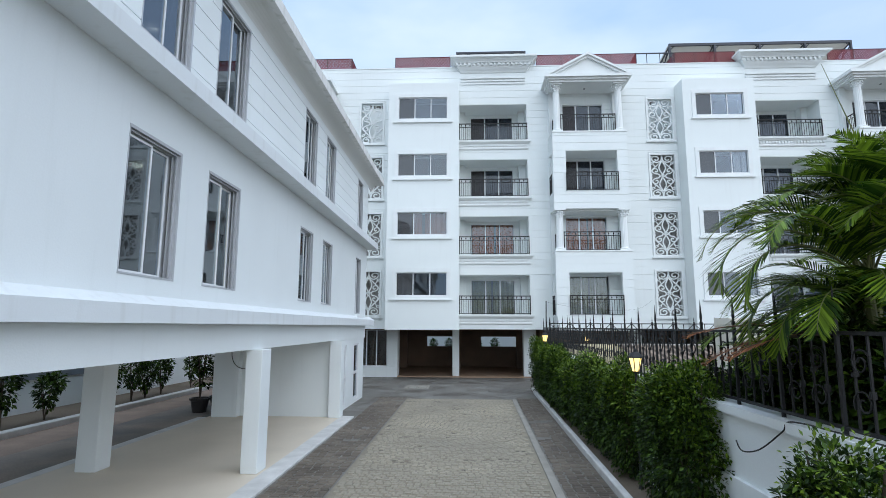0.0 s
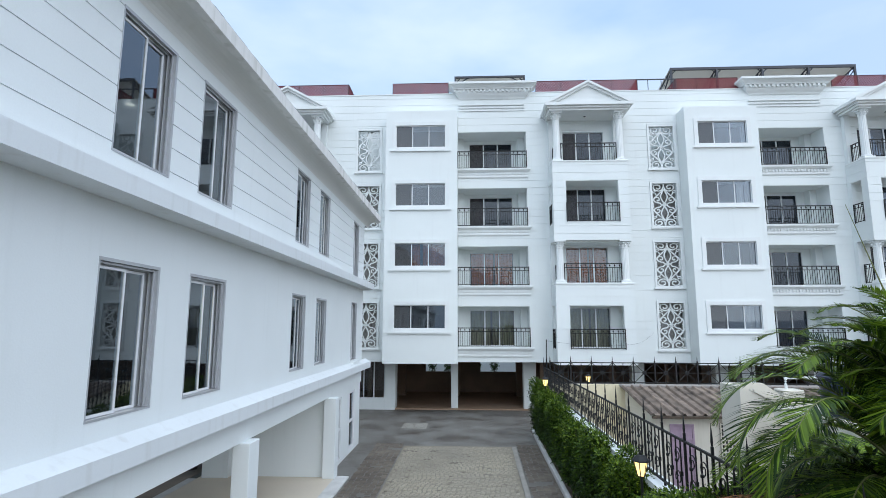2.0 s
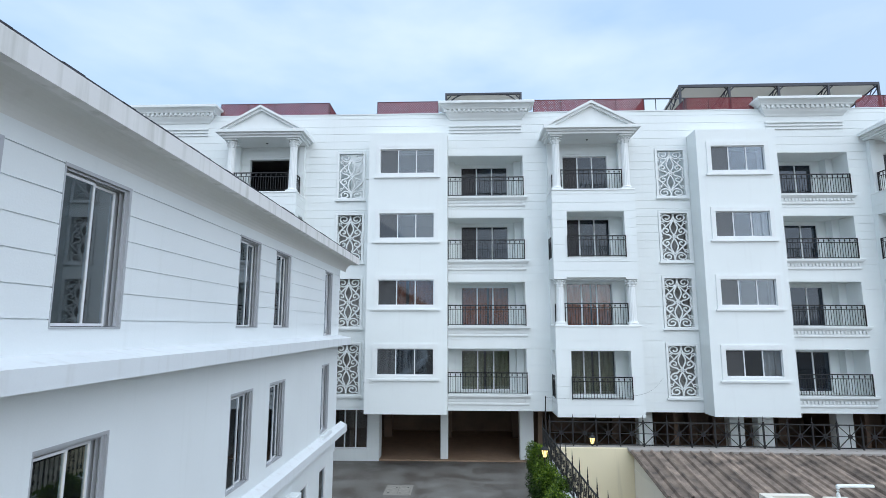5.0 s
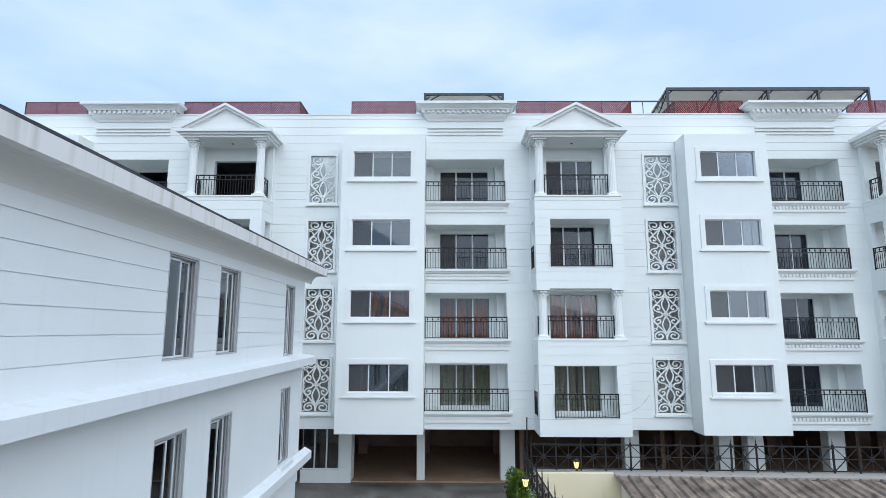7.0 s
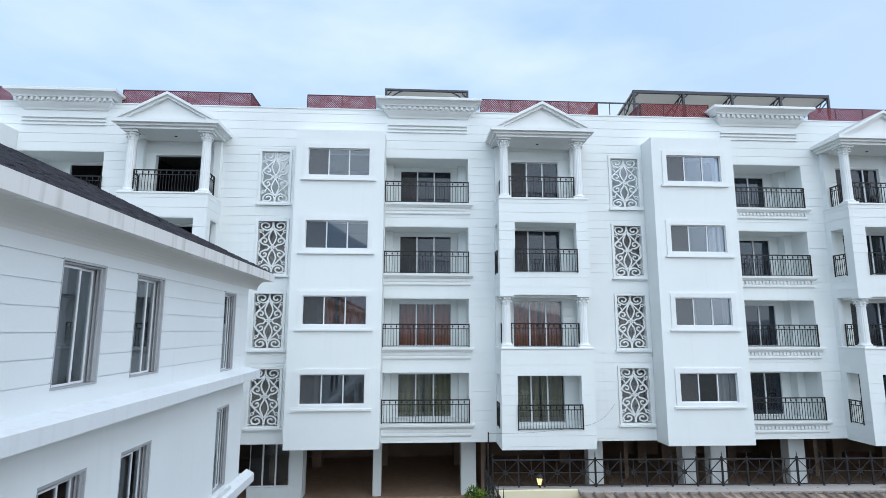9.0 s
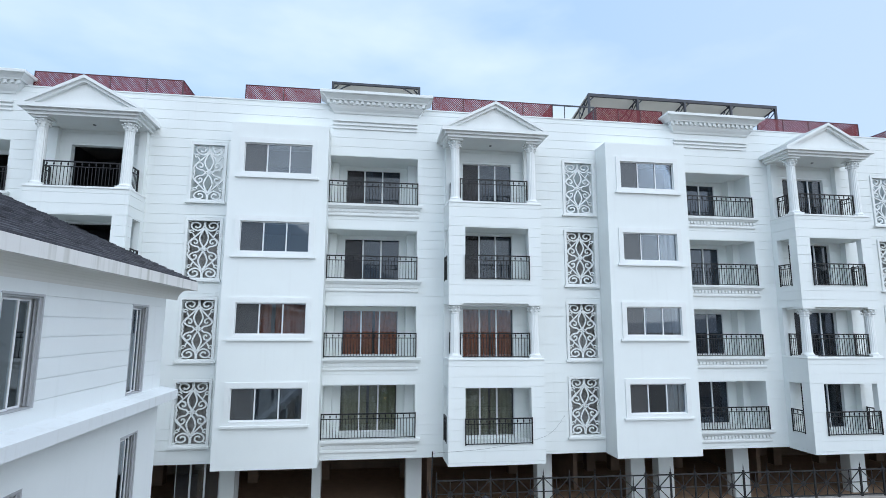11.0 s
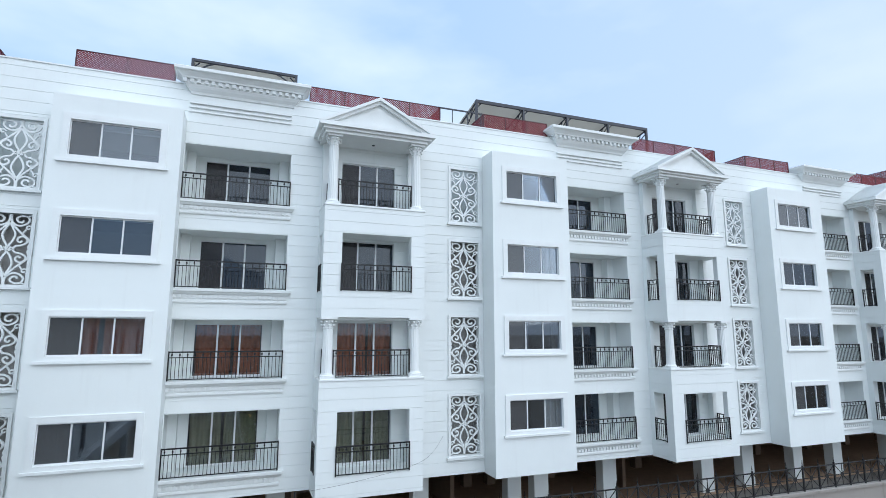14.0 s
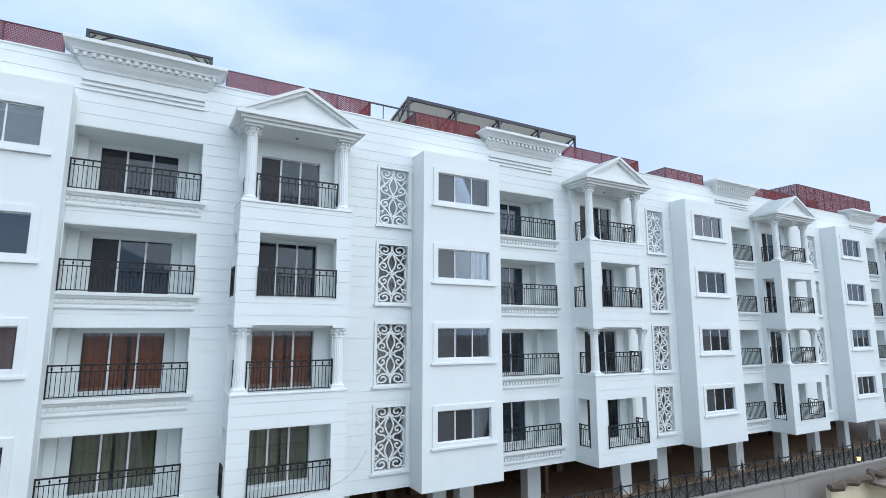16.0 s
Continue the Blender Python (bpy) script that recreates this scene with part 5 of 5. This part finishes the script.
part("platform_wall", soft_box(6.7, 9.2, 9.9, 12.0, -1.2, 2.379, 0.02), M_CREAM_PALE, wing)
tank = thing("water_tank", (7.75, 10.9, 2.62), "navy blue ribbed plastic water tank on a roof platform", "tank")
bm = bmesh.new()
prof = [(0.90, 2.62)]
for k in range(5):
    prof += [(0.90, 2.66 + 0.15 * k), (0.94, 2.70 + 0.15 * k), (0.94, 2.74 + 0.15 * k), (0.90, 2.78 + 0.15 * k)]
lathe(bm, prof + [(0.70, 3.50), (0.34, 3.57)], 32, 7.75, 10.9)
part("body", bm, M_TANK, tank)
bm = bmesh.new()
lathe(bm, [(0.35, 3.572), (0.35, 3.62), (0.3, 3.64)], 20, 7.75, 10.9)
part("lid", bm, M_TANK, tank)


# ---- planting ----
def leaf_cloud(name, mat_, parent, centres, count, size, rnd, low=0.12):
    """Many small folded leaves filling uneven clumps: centres are (x, y, z, rx, ry, rz)."""
    verts, faces = [], []
    vol = [c[3] * c[4] * c[5] for c in centres]
    for c, v_ in zip(centres, vol):
        for _ in range(int(count * v_ / sum(vol))):
            while True:
                d = Vector((rnd.gauss(0, 1), rnd.gauss(0, 1), rnd.gauss(0, 1)))
                if d.length > 0.05:
                    break
            d.normalize()
            rr = (0.45 + 0.6 * rnd.random() ** 0.5) * (0.88 + 0.3 * noise.noise(Vector((c[0] + d.x * 2.2, c[1] + d.y * 2.2, c[2] + d.z * 2.2)) * 1.7))
            p = Vector((c[0] + d.x * c[3] * rr, c[1] + d.y * c[4] * rr, c[2] + d.z * c[5] * rr))
            if p.z < low:
                continue
            ax = (d + Vector((rnd.gauss(0, 0.5), rnd.gauss(0, 0.5), rnd.gauss(-0.25, 0.5)))).normalized()
            side = ax.cross(Vector((rnd.gauss(0, 0.4), rnd.gauss(0, 0.4), 1))).normalized()
            up = side.cross(ax)
            s = size * (0.65 + 0.7 * rnd.random())
            n0 = len(verts)
            verts += [p, p + ax * s * 0.5 + side * s * 0.24 + up * s * 0.06, p + ax * s + up * s * -0.05, p + ax * s * 0.5 - side * s * 0.24 + up * s * 0.06]
            faces += [(n0, n0 + 1, n0 + 2), (n0, n0 + 2, n0 + 3)]
    me = bpy.data.meshes.new(name)
    me.from_pydata([tuple(q) for q in verts], [], faces)
    me.materials.append(mat_)
    ob = attach(new(name, me), parent)
    return ob


def shrub(x, y, h, rx, ry, count, seed, label, size=0.10, young=0.2, z0=0.0):
    rnd = random.Random(seed)
    ob = thing("hedge_shrub", (x, y, z0 + 0.05), label, "shrub", "hedge shrubs")
    bm = bmesh.new()
    for k in range(5):
        a = rnd.random() * 6.28
        tube(bm, [(x + 0.05 * math.cos(a), y + 0.05 * math.sin(a), z0 + 0.03), (x + rx * 0.3 * math.cos(a), y + ry * 0.3 * math.sin(a), z0 + h * 0.5), (x + rx * 0.5 * math.cos(a), y + ry * 0.5 * math.sin(a), z0 + h * 0.85)], 0.022, 5, lambda t: 1 - 0.6 * t)
    part("stem", bm, M_BARK, ob)
    cs = [(x, y, z0 + h * 0.45, rx, ry, h * 0.47)]
    for k in range(5):
        a, zz = rnd.random() * 6.28, z0 + h * (0.3 + 0.55 * rnd.random())
        cs.append((x + rx * 0.5 * math.cos(a), y + ry * 0.6 * math.sin(a), zz, rx * 0.55, ry * 0.5, h * 0.22))
    leaf_cloud("foliage", M_LEAF, ob, cs, count, size, rnd, z0 + 0.1)
    tops = [(c[0], c[1], c[2] + c[5] * 0.6, c[3] * 0.85, c[4] * 0.85, c[5] * 0.52) for c in cs]
    leaf_cloud("young_foliage", M_LEAF_NEW, ob, tops, int(count * young), size * 0.9, rnd, z0 + 0.1)


HEDGE = ((7.5, 2.28, 0.56, 0.82), (8.35, 2.05, 0.48, 0.55), (10.1, 1.98, 0.52, 0.72), (11.3, 1.78, 0.44, 0.62), (12.5, 2.02, 0.50, 0.72), (13.7, 1.72, 0.42, 0.60), (14.8, 1.95, 0.48, 0.68), (16.0, 1.78, 0.44, 0.66), (17.2, 2.02, 0.48, 0.72), (18.4, 1.95, 0.44, 0.66), (19.5, 2.15, 0.46, 0.68), (20.7, 2.1, 0.46, 0.72), (21.9, 2.3, 0.52, 0.75))
for k, (y, h, rx_, ry_) in enumerate(HEDGE):
    shrub(2.93, y, h, rx_ * 0.95, ry_ * 0.92, 11000 if y < 12 else 7000, k + 1, "dense dark green hedge shrub against the boundary wall", 0.068 if y < 12 else 0.078, 0.55)
shrub(2.70, 4.2, 2.02, 0.44, 0.62, 12000, 77, "dense green shrub with glossy leaves standing alone by the wall", 0.062, 0.12)
shrub(2.84, 3.35, 1.98, 0.42, 0.62, 9000, 78, "dense green shrub with glossy leaves standing alone by the wall", 0.066, 0.08)


def frond(bm_leaf, bm_stem, base, az, up, length, droop, rnd, pairs=64, leaf=0.48, spread=0.9):
    """A feather leaf: an arching midrib with two rows of narrow drooping leaflets."""
    pts, p, e = [], Vector(base), up
    n = 22
    for k in range(n + 1):
        pts.append(p.copy())
        d = Vector((math.cos(az) * math.cos(e), math.sin(az) * math.cos(e), math.sin(e)))
        p = p + d * length / n
        e -= droop / n * (0.5 + 1.1 * k / n)
    tube(bm_stem, pts, 0.016, 5, lambda t: 1 - 0.8 * t)
    for k in range(pairs):
        t = 0.16 + 0.84 * k / pairs
        i = min(n - 1, int(t * n))
        q = pts[i].lerp(pts[i + 1], t * n - i)
        d = (pts[i + 1] - pts[i]).normalized()
        side = d.cross(Vector((0, 0, 1))).normalized()
        upv = side.cross(d)
        ll = leaf * (math.sin(math.pi * min(1, 0.18 + t * 0.80)) ** 0.6) * (0.85 + 0.3 * rnd.random())
        for s in (1, -1):
            ax = (side * s * spread + d * (0.55 + 0.5 * t) + upv * (0.32 + 0.12 * rnd.random())).normalized()
            w_ = 0.008 + 0.0035 * rnd.random()
            r0 = q
            m1, m2 = q + ax * ll * 0.55 + Vector((0, 0, -0.05)), q + ax * ll * 0.95 + Vector((0, 0, -0.32 * ll))
            o = ax.cross(upv).normalized() * w_
            v_ = [bm_leaf.verts.new(z_) for z_ in (r0 - o * 0.6, r0 + o * 0.6, m1 + o, m2, m1 - o)]
            bm_leaf.faces.new((v_[0], v_[1], v_[2], v_[4])), bm_leaf.faces.new((v_[4], v_[2], v_[3]))


def palm(x, y, z, stems, label, seed, dry=()):
    rnd = random.Random(seed)
    ob = thing("areca_palm", (x, y, z), label, "palm")
    for sx, sy, top, fronds in stems:
        bm = bmesh.new()
        tube(bm, [(x + sx * 0.3, y + sy * 0.3, z), (x + sx * 0.8, y + sy * 0.8, z + (top - z) * 0.6), (x + sx, y + sy, top)], 0.06, 8, lambda t: 1 - 0.3 * t)
        part("trunk", bm, M_STEM, ob)
        for az, up, length, droop in fronds:
            bl, bs = bmesh.new(), bmesh.new()
            frond(bl, bs, (x + sx, y + sy, top - 0.1), radians(az), radians(up), length, radians(droop), rnd)
            st = part("frond", bs, M_STEM, ob)
            part("frond_blade", bl, M_PALM, st, kind="stuff")
    if dry:
        bm = bmesh.new()
        tube(bm, [(x, y, 3.3), (x - 0.12, y + 0.1, 4.4), (x - 0.32, y + 0.3, 5.5)], 0.016, 5, lambda t: 1 - 0.85 * t)
        part("spear_leaf", bm, M_STEM, ob)
    for bx, by, bz, az, up, length, droop in dry:
        bl, bs = bmesh.new(), bmesh.new()
        frond(bl, bs, (bx, by, bz), radians(az), radians(up), length, radians(droop), rnd, 34, 0.34, 0.6)
        st = part("dry_frond", bs, M_BARK, ob, "withered orange-brown frond")
        part("frond_blade", bl, M_PALM_DEAD, st, kind="stuff")
    return ob


palm(4.15, 5.35, -1.2, [
    (-0.35, -0.05, 3.15, [(178, 62, 1.95, 165), (190, 50, 1.75, 150), (168, 72, 2.0, 150), (205, 66, 1.7, 130), (120, 76, 1.8, 110), (250, 70, 1.7, 110)]),
    (-0.15, 0.2, 2.75, [(180, 56, 1.75, 165), (170, 40, 1.5, 140), (195, 44, 1.5, 140), (150, 60, 1.6, 130), (215, 50, 1.5, 130), (240, 60, 1.5, 120)]),
    (0.05, -0.1, 3.45, [(172, 80, 1.35, 75), (188, 70, 1.4, 80), (160, 70, 1.4, 85), (205, 80, 1.35, 70), (140, 84, 1.4, 60), (225, 72, 1.4, 80), (90, 78, 1.5, 75), (280, 76, 1.4, 80)]),
    (0.40, 0.15, 3.55, [(180, 82, 1.5, 60), (150, 74, 1.5, 80), (215, 76, 1.5, 75), (90, 70, 1.7, 95), (30, 70, 1.8, 95), (330, 66, 1.8, 100), (270, 72, 1.7, 90)]),
    (0.15, 0.55, 3.3, [(178, 68, 2.0, 120), (150, 62, 1.9, 120), (205, 70, 1.9, 115), (120, 74, 1.9, 100), (80, 66, 2.0, 110), (35, 70, 1.9, 100), (235, 62, 1.8, 120), (300, 70, 1.8, 100)]),
    (0.70, 0.30, 3.5, [(175, 76, 1.9, 95), (210, 72, 1.8, 100), (140, 70, 1.9, 105), (100, 78, 1.8, 85), (50, 68, 1.9, 105), (0, 72, 1.9, 95), (310, 66, 1.9, 105), (255, 74, 1.8, 95)]),
    (0.30, -0.45, 3.2, [(190, 66, 1.6, 120), (215, 60, 1.6, 110), (240, 56, 1.5, 115), (165, 72, 1.6, 100), (280, 62, 1.7, 105), (330, 70, 1.7, 95), (30, 70, 1.7, 95)]),
], "areca palm clump with arching feathery green fronds", 5, dry=[(3.7, 5.65, 2.62, 180, 9, 1.5, 26), (3.68, 5.55, 2.6, 190, 2, 1.25, 30), (3.66, 5.75, 2.58, 170, 0, 1.2, 34)])
palm(5.1, 6.9, -1.2, [
    (0.0, 0.0, 2.6, [(180, 68, 2.2, 115), (155, 60, 2.2, 125), (205, 62, 2.2, 120), (90, 74, 2.2, 95), (30, 70, 2.2, 105), (260, 70, 2.2, 100), (320, 68, 2.2, 105), (130, 78, 2.2, 85)]),
    (-0.5, 0.3, 2.1, [(175, 62, 1.9, 120), (140, 58, 1.9, 120), (210, 54, 1.9, 120), (100, 66, 1.9, 110), (250, 66, 1.9, 110), (320, 64, 1.9, 110)]),
], "areca palm clump with arching feathery green fronds", 6)
palm(3.85, 6.75, -1.2, [(0.0, 0.0, 2.0, [(a, 66, 0.95, 70) for a in range(0, 360, 40)])], "young areca palm with bright green fronds", 8)
palm(6.2, 8.9, -1.2, [(0.0, 0.0, 1.75, [(a, 66 if a % 60 else 52, 1.8, 100) for a in range(0, 360, 24)])], "young areca palm with bright green fronds", 9)


for k, (x, y, h, r_) in enumerate(((3.9, 4.4, 4.1, 0.5), (3.92, 5.2, 4.2, 0.5), (3.95, 6.0, 4.15, 0.52), (3.95, 6.9, 4.05, 0.52), (4.05, 7.9, 3.75, 0.5), (4.2, 9.0, 3.3, 0.5), (5.1, 6.0, 4.1, 0.8), (5.2, 7.4, 3.8, 0.8))):
    shrub(x, y, h, r_, 0.75, 11000, 500 + k, "tall dark green garden shrub behind the iron fence", 0.13, 0.04, -1.2)


# mossy shed wall at the far end of the yard
shed = thing("yard_shed", (36, 21.7, -1.2), "old yellow shed wall with a mossy broken roof edge", "shed")
part("wall", boxes((28.6, 46.0, 21.6, 21.8, -1.2, 1.50)), M_CREAM, shed)
rnd = random.Random(12)
for k in range(5):
    bm = bmesh.new()
    pts = [(28.2 + 3.3 * k + 0.33 * j, 21.45 + rnd.uniform(-0.15, 0.15), 1.60 + rnd.uniform(-0.05, 0.12) + 0.05 * k) for j in range(12)]
    tube(bm, pts, 0.16, 7, lambda t: 0.75 + 0.4 * abs(math.sin(9 * t)))
    part("mossy_edge", bm, M_BARK, shed)
part("roof", boxes((31.5, 46.2, 19.5, 21.4, 1.35, 1.47)), M_CORR, shed)


# plants along the west boundary and the tall potted plant
def bed_plant(x, y, h, seed):
    rnd = random.Random(seed)
    ob = thing("bed_plant", (x, y, 0.1), "slender leafy shrub in the boundary planting bed", "shrub", "bed plants")
    bm = bmesh.new()
    for k in range(4):
        a = rnd.random() * 6.28
        tube(bm, [(x, y, 0.08), (x + 0.1 * math.cos(a), y + 0.1 * math.sin(a), h * 0.5), (x + 0.2 * math.cos(a), y + 0.2 * math.sin(a), h * 0.9)], 0.02, 5, lambda t: 1 - 0.6 * t)
    part("stem", bm, M_BARK, ob)
    leaf_cloud("foliage", M_LEAF, ob, [(x, y, h * 0.62, 0.28, 0.28, h * 0.38), (x + 0.15, y + 0.1, h * 0.8, 0.2, 0.22, h * 0.22)], 620, 0.14, rnd)


for k, y in enumerate((11.6, 13.2, 14.6, 17.2, 18.4, 19.2, 20.2, 22.4)):
    bed_plant(-11.6, y, 1.6 + 0.25 * math.sin(k * 2.1), 300 + k)


def potted_plant(x, y, h, seed):
    rnd = random.Random(seed)
    ob = thing("potted_plant", (x, y, 0.0), "tall bare-stemmed plant in a dark plastic pot", "plant", "potted plants")
    bm = bmesh.new()
    lathe(bm, [(0.20, 0.0), (0.27, 0.36), (0.31, 0.38), (0.31, 0.44), (0.26, 0.44), (0.25, 0.38)], 18, x, y)
    part("pot", bm, M_POT, ob)
    bm = bmesh.new()
    for k in range(6):
        a = rnd.random() * 6.28
        tube(bm, [(x, y, 0.38), (x + 0.07 * math.cos(a), y + 0.07 * math.sin(a), h * 0.6), (x + 0.16 * math.cos(a), y + 0.16 * math.sin(a), h)], 0.016, 5)
    part("stem", bm, M_BARK, ob)
    leaf_cloud("foliage", M_LEAF, ob, [(x, y, h * 0.85, 0.32, 0.32, h * 0.26), (x, y, h * 0.5, 0.25, 0.25, 0.2)], 420, 0.15, rnd)


potted_plant(-8.35, 16.75, 1.9, 41)
potted_plant(-8.0, 17.3, 1.5, 42)
for k, x in enumerate((-2.8, -1.5, 0.8, 2.2, 7.0)):
    potted_plant(x, 44.5 - 0.2 * k, 1.5 + 0.2 * math.sin(k * 3), 60 + k)

# louvred panel on the west wall, wires
lv = thing("louvre_panel", (-12.95, 15, 1.0), "blue-grey horizontal louvre panel on the boundary wall", "louvre")
for k in range(7):
    part("slat", boxes((-13.0, -12.92, 11.5, 18.0, 1.05 + 0.24 * k, 1.24 + 0.24 * k)), M_SLATE, lv)
loop = thing("cable", (-6.6, 15.73, 1.5), "dark cable loop hanging on the pale wall", "cable")
bm = bmesh.new()
tube(bm, smooth_line([(-6.95, 15.72, 2.33), (-6.95, 15.7, 1.8), (-6.8, 15.7, 1.5), (-6.5, 15.7, 1.42), (-6.3, 15.75, 1.6), (-6.25, 15.85, 2.0)], 6), 0.012, 5)
part("wire", bm, M_BLACK, loop)
cable = thing("cable", (3.05, 5.9, 1.4), "black cable hanging from the boundary wall", "cable")
bm = bmesh.new()
tube(bm, smooth_line([(3.06, 6.55, 1.38), (3.0, 6.3, 1.32), (2.98, 5.9, 1.42), (3.03, 5.55, 1.66), (3.06, 5.4, 1.78), (3.1, 4.4, 1.79), (3.12, 3.4, 1.79)], 6), 0.008, 5)
part("wire", bm, M_BLACK, cable)
wire = thing("slack_wire", (3.3, 23, 3.7), "thin slack wire from the fence pole to the facade", "wire")
bm = bmesh.new()
tube(bm, smooth_line([(3.33, 22.9, 3.7), (5.5, 24.5, 3.45), (8.0, 26.0, 3.5), (9.3, W - 0.05, 4.0)], 8), 0.0035, 4)
part("strand", bm, M_BLACK, wire)

# shingles on the visible slope: one joined sheet of overlapping tabs
rnd = random.Random(3)
verts, faces = [], []
row, step = 0, 0.17
while row * step < RISE * 1.1:
    d = row * step * 0.894
    y, yb = START, EY - d - 0.05
    while y < yb:
        w_ = 0.22 + 0.14 * rnd.random()
        y2 = min(y + w_, yb)
        za, zb_ = EZ + 0.242 + d * SL, EZ + 0.242 + (d + step * 1.1) * SL
        n0, t = len(verts), 0.012 + 0.014 * rnd.random()
        xa, xb = EX - 0.03 - d, EX - 0.03 - d - step * 1.1
        t += 0.012
        verts += [(xa, y, za + t + 0.01), (xa, y2 - 0.006, za + t + 0.01), (xb, y2 - 0.006, zb_ + 0.012), (xb, y, zb_ + 0.012), (xa, y, za + 0.002), (xa, y2 - 0.006, za + 0.002)]
        faces += [(n0, n0 + 1, n0 + 2, n0 + 3), (n0 + 4, n0 + 5, n0 + 1, n0)]
        y = y2
    row += 1
me = bpy.data.meshes.new("shingles")
me.from_pydata(verts, [], faces)
me.materials.append(M_SHINGLE)
tagged(attach(new("shingles", me), house), "overlapping dark grey shingle tabs", kind="stuff")

# granite setts: the stretch that shows nearest as single stones, the rest joined
rnd = random.Random(8)


def sett_verts(x, y, w, h, z):
    i = 0.012
    return [(x, y, 0.0), (x + w, y, 0.0), (x + w, y + h, 0.0), (x, y + h, 0.0), (x + i, y + i, z), (x + w - i, y + i, z * 0.96), (x + w - i, y + h - i, z), (x + i, y + h - i, z * 0.97)]


SETT_FACES = [(4, 5, 6, 7), (0, 1, 5, 4), (1, 2, 6, 5), (2, 3, 7, 6), (3, 0, 4, 7)]
near = []
for k in range(6):
    me = bpy.data.meshes.new("paving_stone")
    me.from_pydata(sett_verts(0, 0, 0.112 + 0.004 * k, 0.112 - 0.003 * k, 0.030 + 0.0025 * k), [], SETT_FACES)
    me.materials.append(M_STONE)
    near.append(me)
verts, faces, bare = [], [], []
j, y, made_ = 0, 5.0, 0
while y < 20.0:
    x = -2.22 + rnd.random() * 0.12
    while x < 1.46 + (y - 20) * 0.022:
        if 8.7 < y < 10.2 and made_ < 300:
            ob = attach(new("paving_stone", near[rnd.randrange(6)]), sett_bed)
            ob.matrix_basis = Matrix.Translation((x + rnd.uniform(-0.005, 0.005), y + rnd.uniform(-0.005, 0.005), rnd.uniform(-0.004, 0.006)))
            made_ += 1
        elif rnd.random() > 0.012 + (0.6 if noise.noise(Vector((x * 1.1, y * 2.3, 3.0))) > 0.47 else 0.0):
            n0 = len(verts)
            verts += sett_verts(x + rnd.uniform(-0.006, 0.006), y + rnd.uniform(-0.006, 0.006), 0.115 + rnd.uniform(-0.02, 0.012), 0.108 + rnd.uniform(-0.015, 0.010), 0.030 + rnd.uniform(-0.008, 0.009))
            faces += [tuple(n0 + q for q in f_) for f_ in SETT_FACES]
        elif y < 19.5:
            bare.append((x, y))
        x += 0.128
    y, j = y + 0.122, j + 1
# darker, flatter setts of the side strips
dark_verts, dark_faces = [], []
for x, y in bare:
    n0 = len(dark_verts)
    dark_verts += sett_verts(x, y, 0.10, 0.09, 0.026)
    dark_faces += [tuple(n0 + q for q in f_) for f_ in SETT_FACES]
y = 4.0
while y < 20.6:
    for xa, xb in ((-3.33, -2.30), (1.78 + (y - 20) * 0.022, 2.58 + (y - 20) * 0.022)):
        x = xa + rnd.random() * 0.05
        while x < xb - 0.05:
            if noise.noise(Vector((x * 0.9, y * 1.3, 7.0))) > -0.45:
                n0, long_ = len(dark_verts), 0.15 + rnd.uniform(-0.02, 0.03)
                dark_verts += sett_verts(x, y + rnd.uniform(-0.006, 0.006), min(long_, xb - x), 0.092 + rnd.uniform(-0.01, 0.01), 0.012 + rnd.uniform(-0.003, 0.005))
                dark_faces += [tuple(n0 + q for q in f_) for f_ in SETT_FACES]
            x += 0.172
    y += 0.108
me = bpy.data.meshes.new("dark_paving_stones")
me.from_pydata(dark_verts, [], dark_faces)
me.materials.append(M_DARK_STONE)
tagged(attach(new("dark_paving_stones", me), driveway), "dark worn paving stones beside the pale strip", kind="stuff")
me = bpy.data.meshes.new("paving_stones")
me.from_pydata(verts, [], faces)
me.materials.append(M_STONE)
tagged(attach(new("paving_stones", me), sett_bed), "worn grey granite setts laid in rows", kind="stuff")
